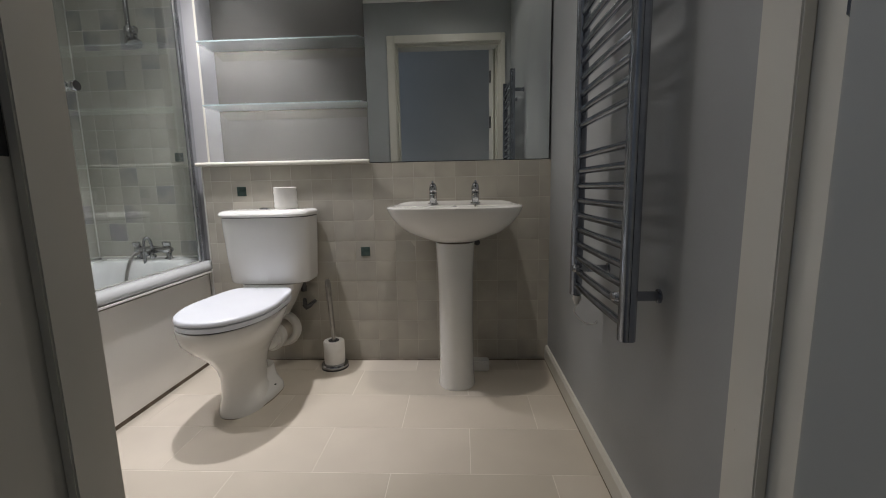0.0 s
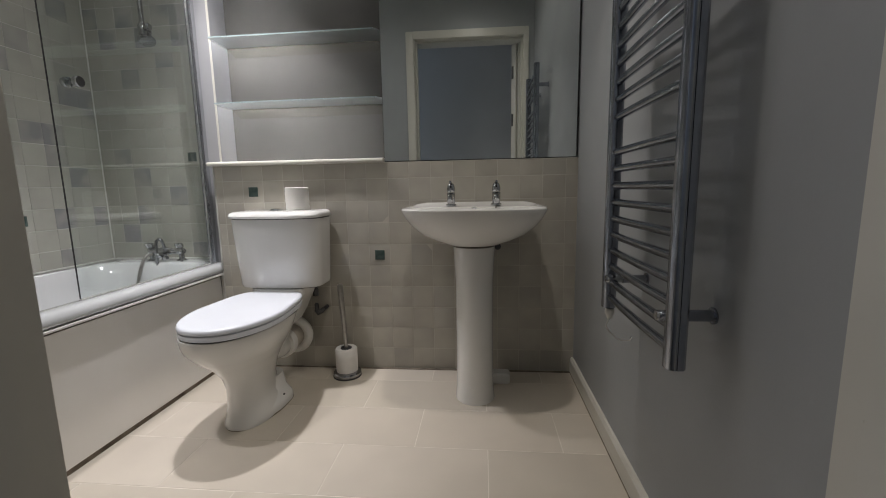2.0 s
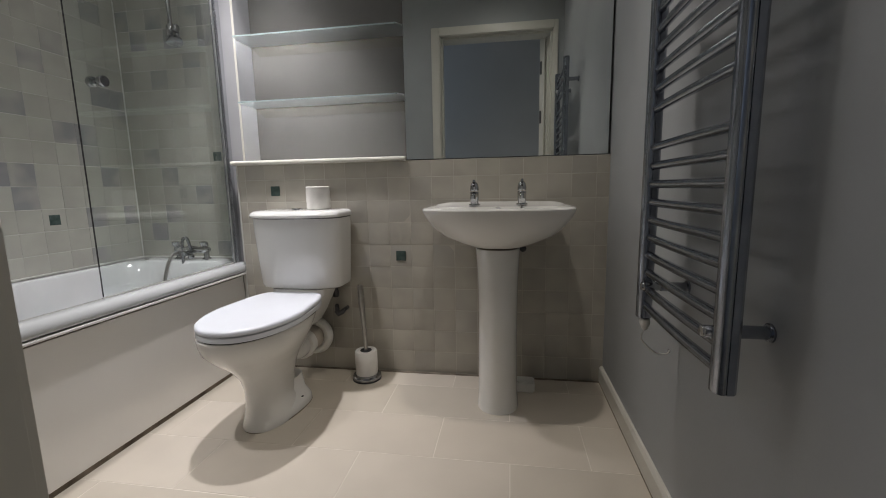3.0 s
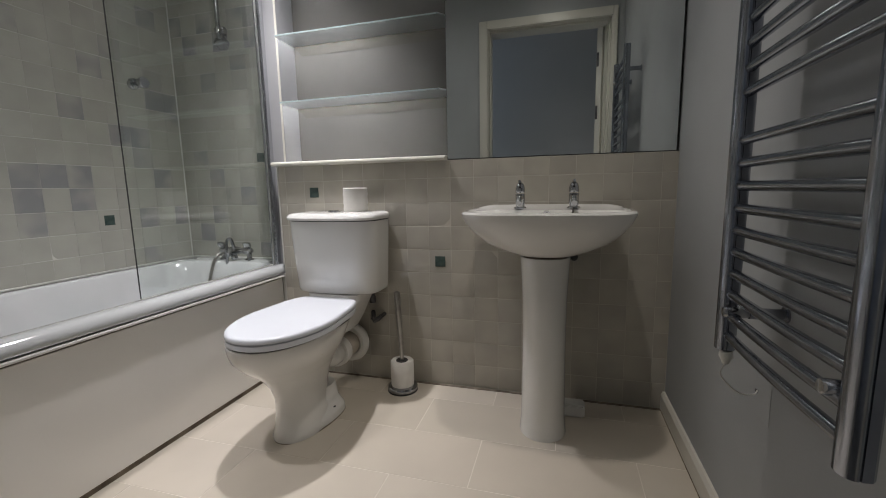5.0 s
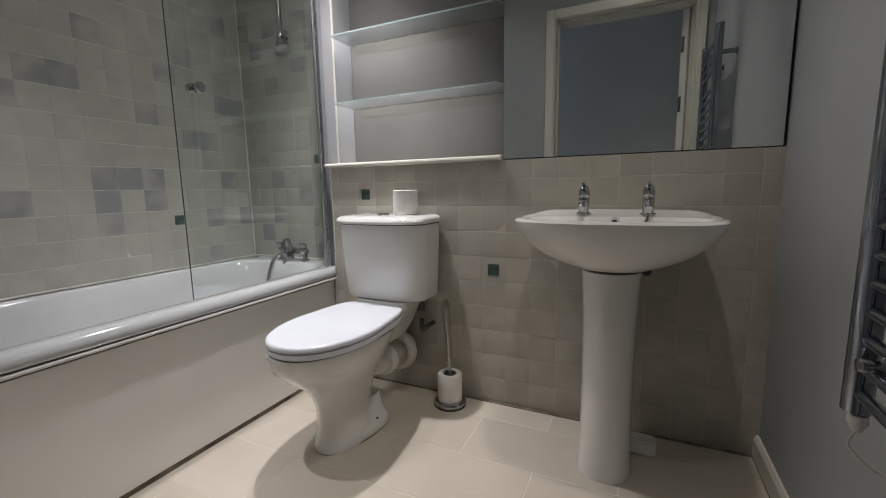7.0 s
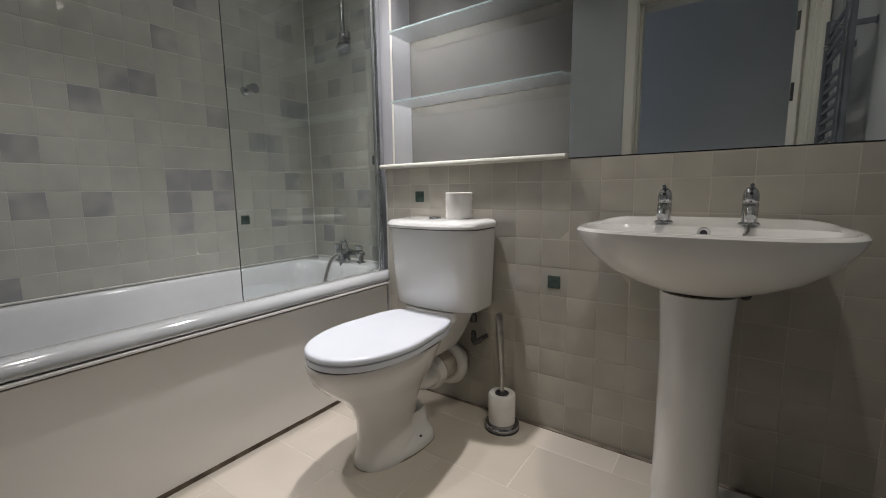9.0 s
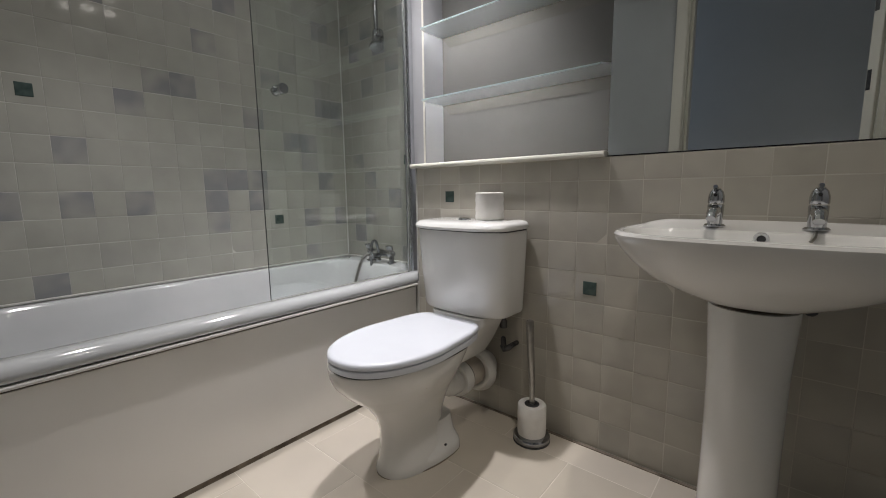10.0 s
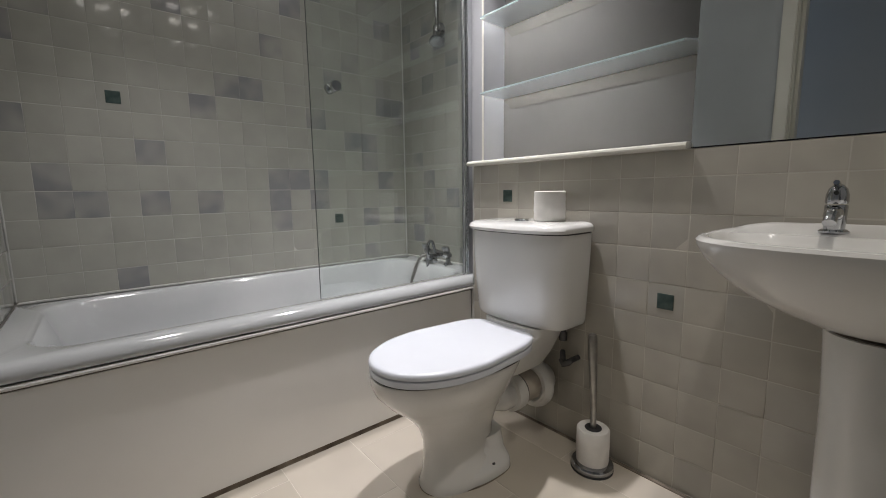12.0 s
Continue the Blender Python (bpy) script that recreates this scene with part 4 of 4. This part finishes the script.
def tile_field(parent, us, vs, place, depth=0.007, gap=0.0008, gap_v=0.0025, material=None, name="tile", tilt=0.35, insets=(), holes=None):
    """Tiles between the joints us and vs; place(u, v) gives the pose of a tile's centre, its face along +z."""
    material = material or WTILE
    for v0, v1 in zip(vs, vs[1:]):
        for u0, u1 in zip(us, us[1:]):
            w, h = u1 - u0 - gap, v1 - v0 - gap_v
            if w < 0.008 or h < 0.008:
                continue
            u, v = (u0 + u1) / 2, (v0 + v1) / 2
            if holes and holes(u, v):
                continue
            ob = bpy.data.objects.new(name, tile_mesh(w, h, depth, 0.0004, material, name))
            scene.collection.objects.link(ob)
            ob.parent = parent
            ob.matrix_basis = place(u, v) @ pose(0, 0, rng.uniform(-0.0003, 0.0003), rng.uniform(-tilt, tilt), rng.uniform(-tilt, tilt), rng.uniform(-0.3, 0.3))
            for iu, iv in insets:
                if u0 <= iu < u1 and v0 <= iv < v1:
                    io = bpy.data.objects.new("inset_tile", tile_mesh(0.046, 0.046, 0.0032, 0.0008, INSET, "inset_tile"))
                    scene.collection.objects.link(io)
                    io.parent = parent
                    tagged(io, "small dark green glass inset tile")
                    io.matrix_basis = place(u, v) @ pose(0, 0, depth - 0.0012)


ZT = cuts(RIM, CEIL, 1.121, 0.1)
tile_field(wall_bath, cuts(YD + 0.012, YA - 0.008, 0.7352, 0.0995), ZT, lambda u, v: Matrix(((0, 0, 1, XL + 0.0005), (1, 0, 0, u), (0, 1, 0, v), (0, 0, 0, 1))), insets=((1.67, 0.77), (0.784, 1.276)))
tile_field(wall_end, cuts(XL + 0.008, XS - 0.072, -1.32, 0.0985), ZT, lambda u, v: Matrix(((1, 0, 0, u), (0, 0, -1, YA - 0.0005), (0, 1, 0, v), (0, 0, 0, 1))), insets=((-1.27, 1.07),))
tile_field(wall_foot, cuts(XL + 0.008, -1.0, -1.79, 0.0985), ZT, lambda u, v: Matrix(((-1, 0, 0, u), (0, 0, 1, YD + 0.0045), (0, 1, 0, v), (0, 0, 0, 1))))
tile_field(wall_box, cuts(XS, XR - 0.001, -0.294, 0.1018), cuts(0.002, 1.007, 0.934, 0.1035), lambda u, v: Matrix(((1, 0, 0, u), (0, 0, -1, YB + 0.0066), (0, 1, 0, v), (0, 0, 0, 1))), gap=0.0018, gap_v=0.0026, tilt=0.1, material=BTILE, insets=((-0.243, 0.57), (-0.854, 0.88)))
row = cuts(YD - 0.018, YB - 0.002, 1.325, 0.2455)
for a, b in zip(row, row[1:]):
    k = round((a - 1.325) / 0.2455) if a > row[0] else round((b - 1.325) / 0.2455) - 1
    xs = cuts(-1.085, XR - 0.001, 0.01 if k % 2 == 0 else -0.242, 0.503)
    tile_field(floor, xs, [a, b], lambda u, v: pose(u, v, -0.006), 0.006, 0.003, 0.003, FTILE, "floor_tile", 0.0)
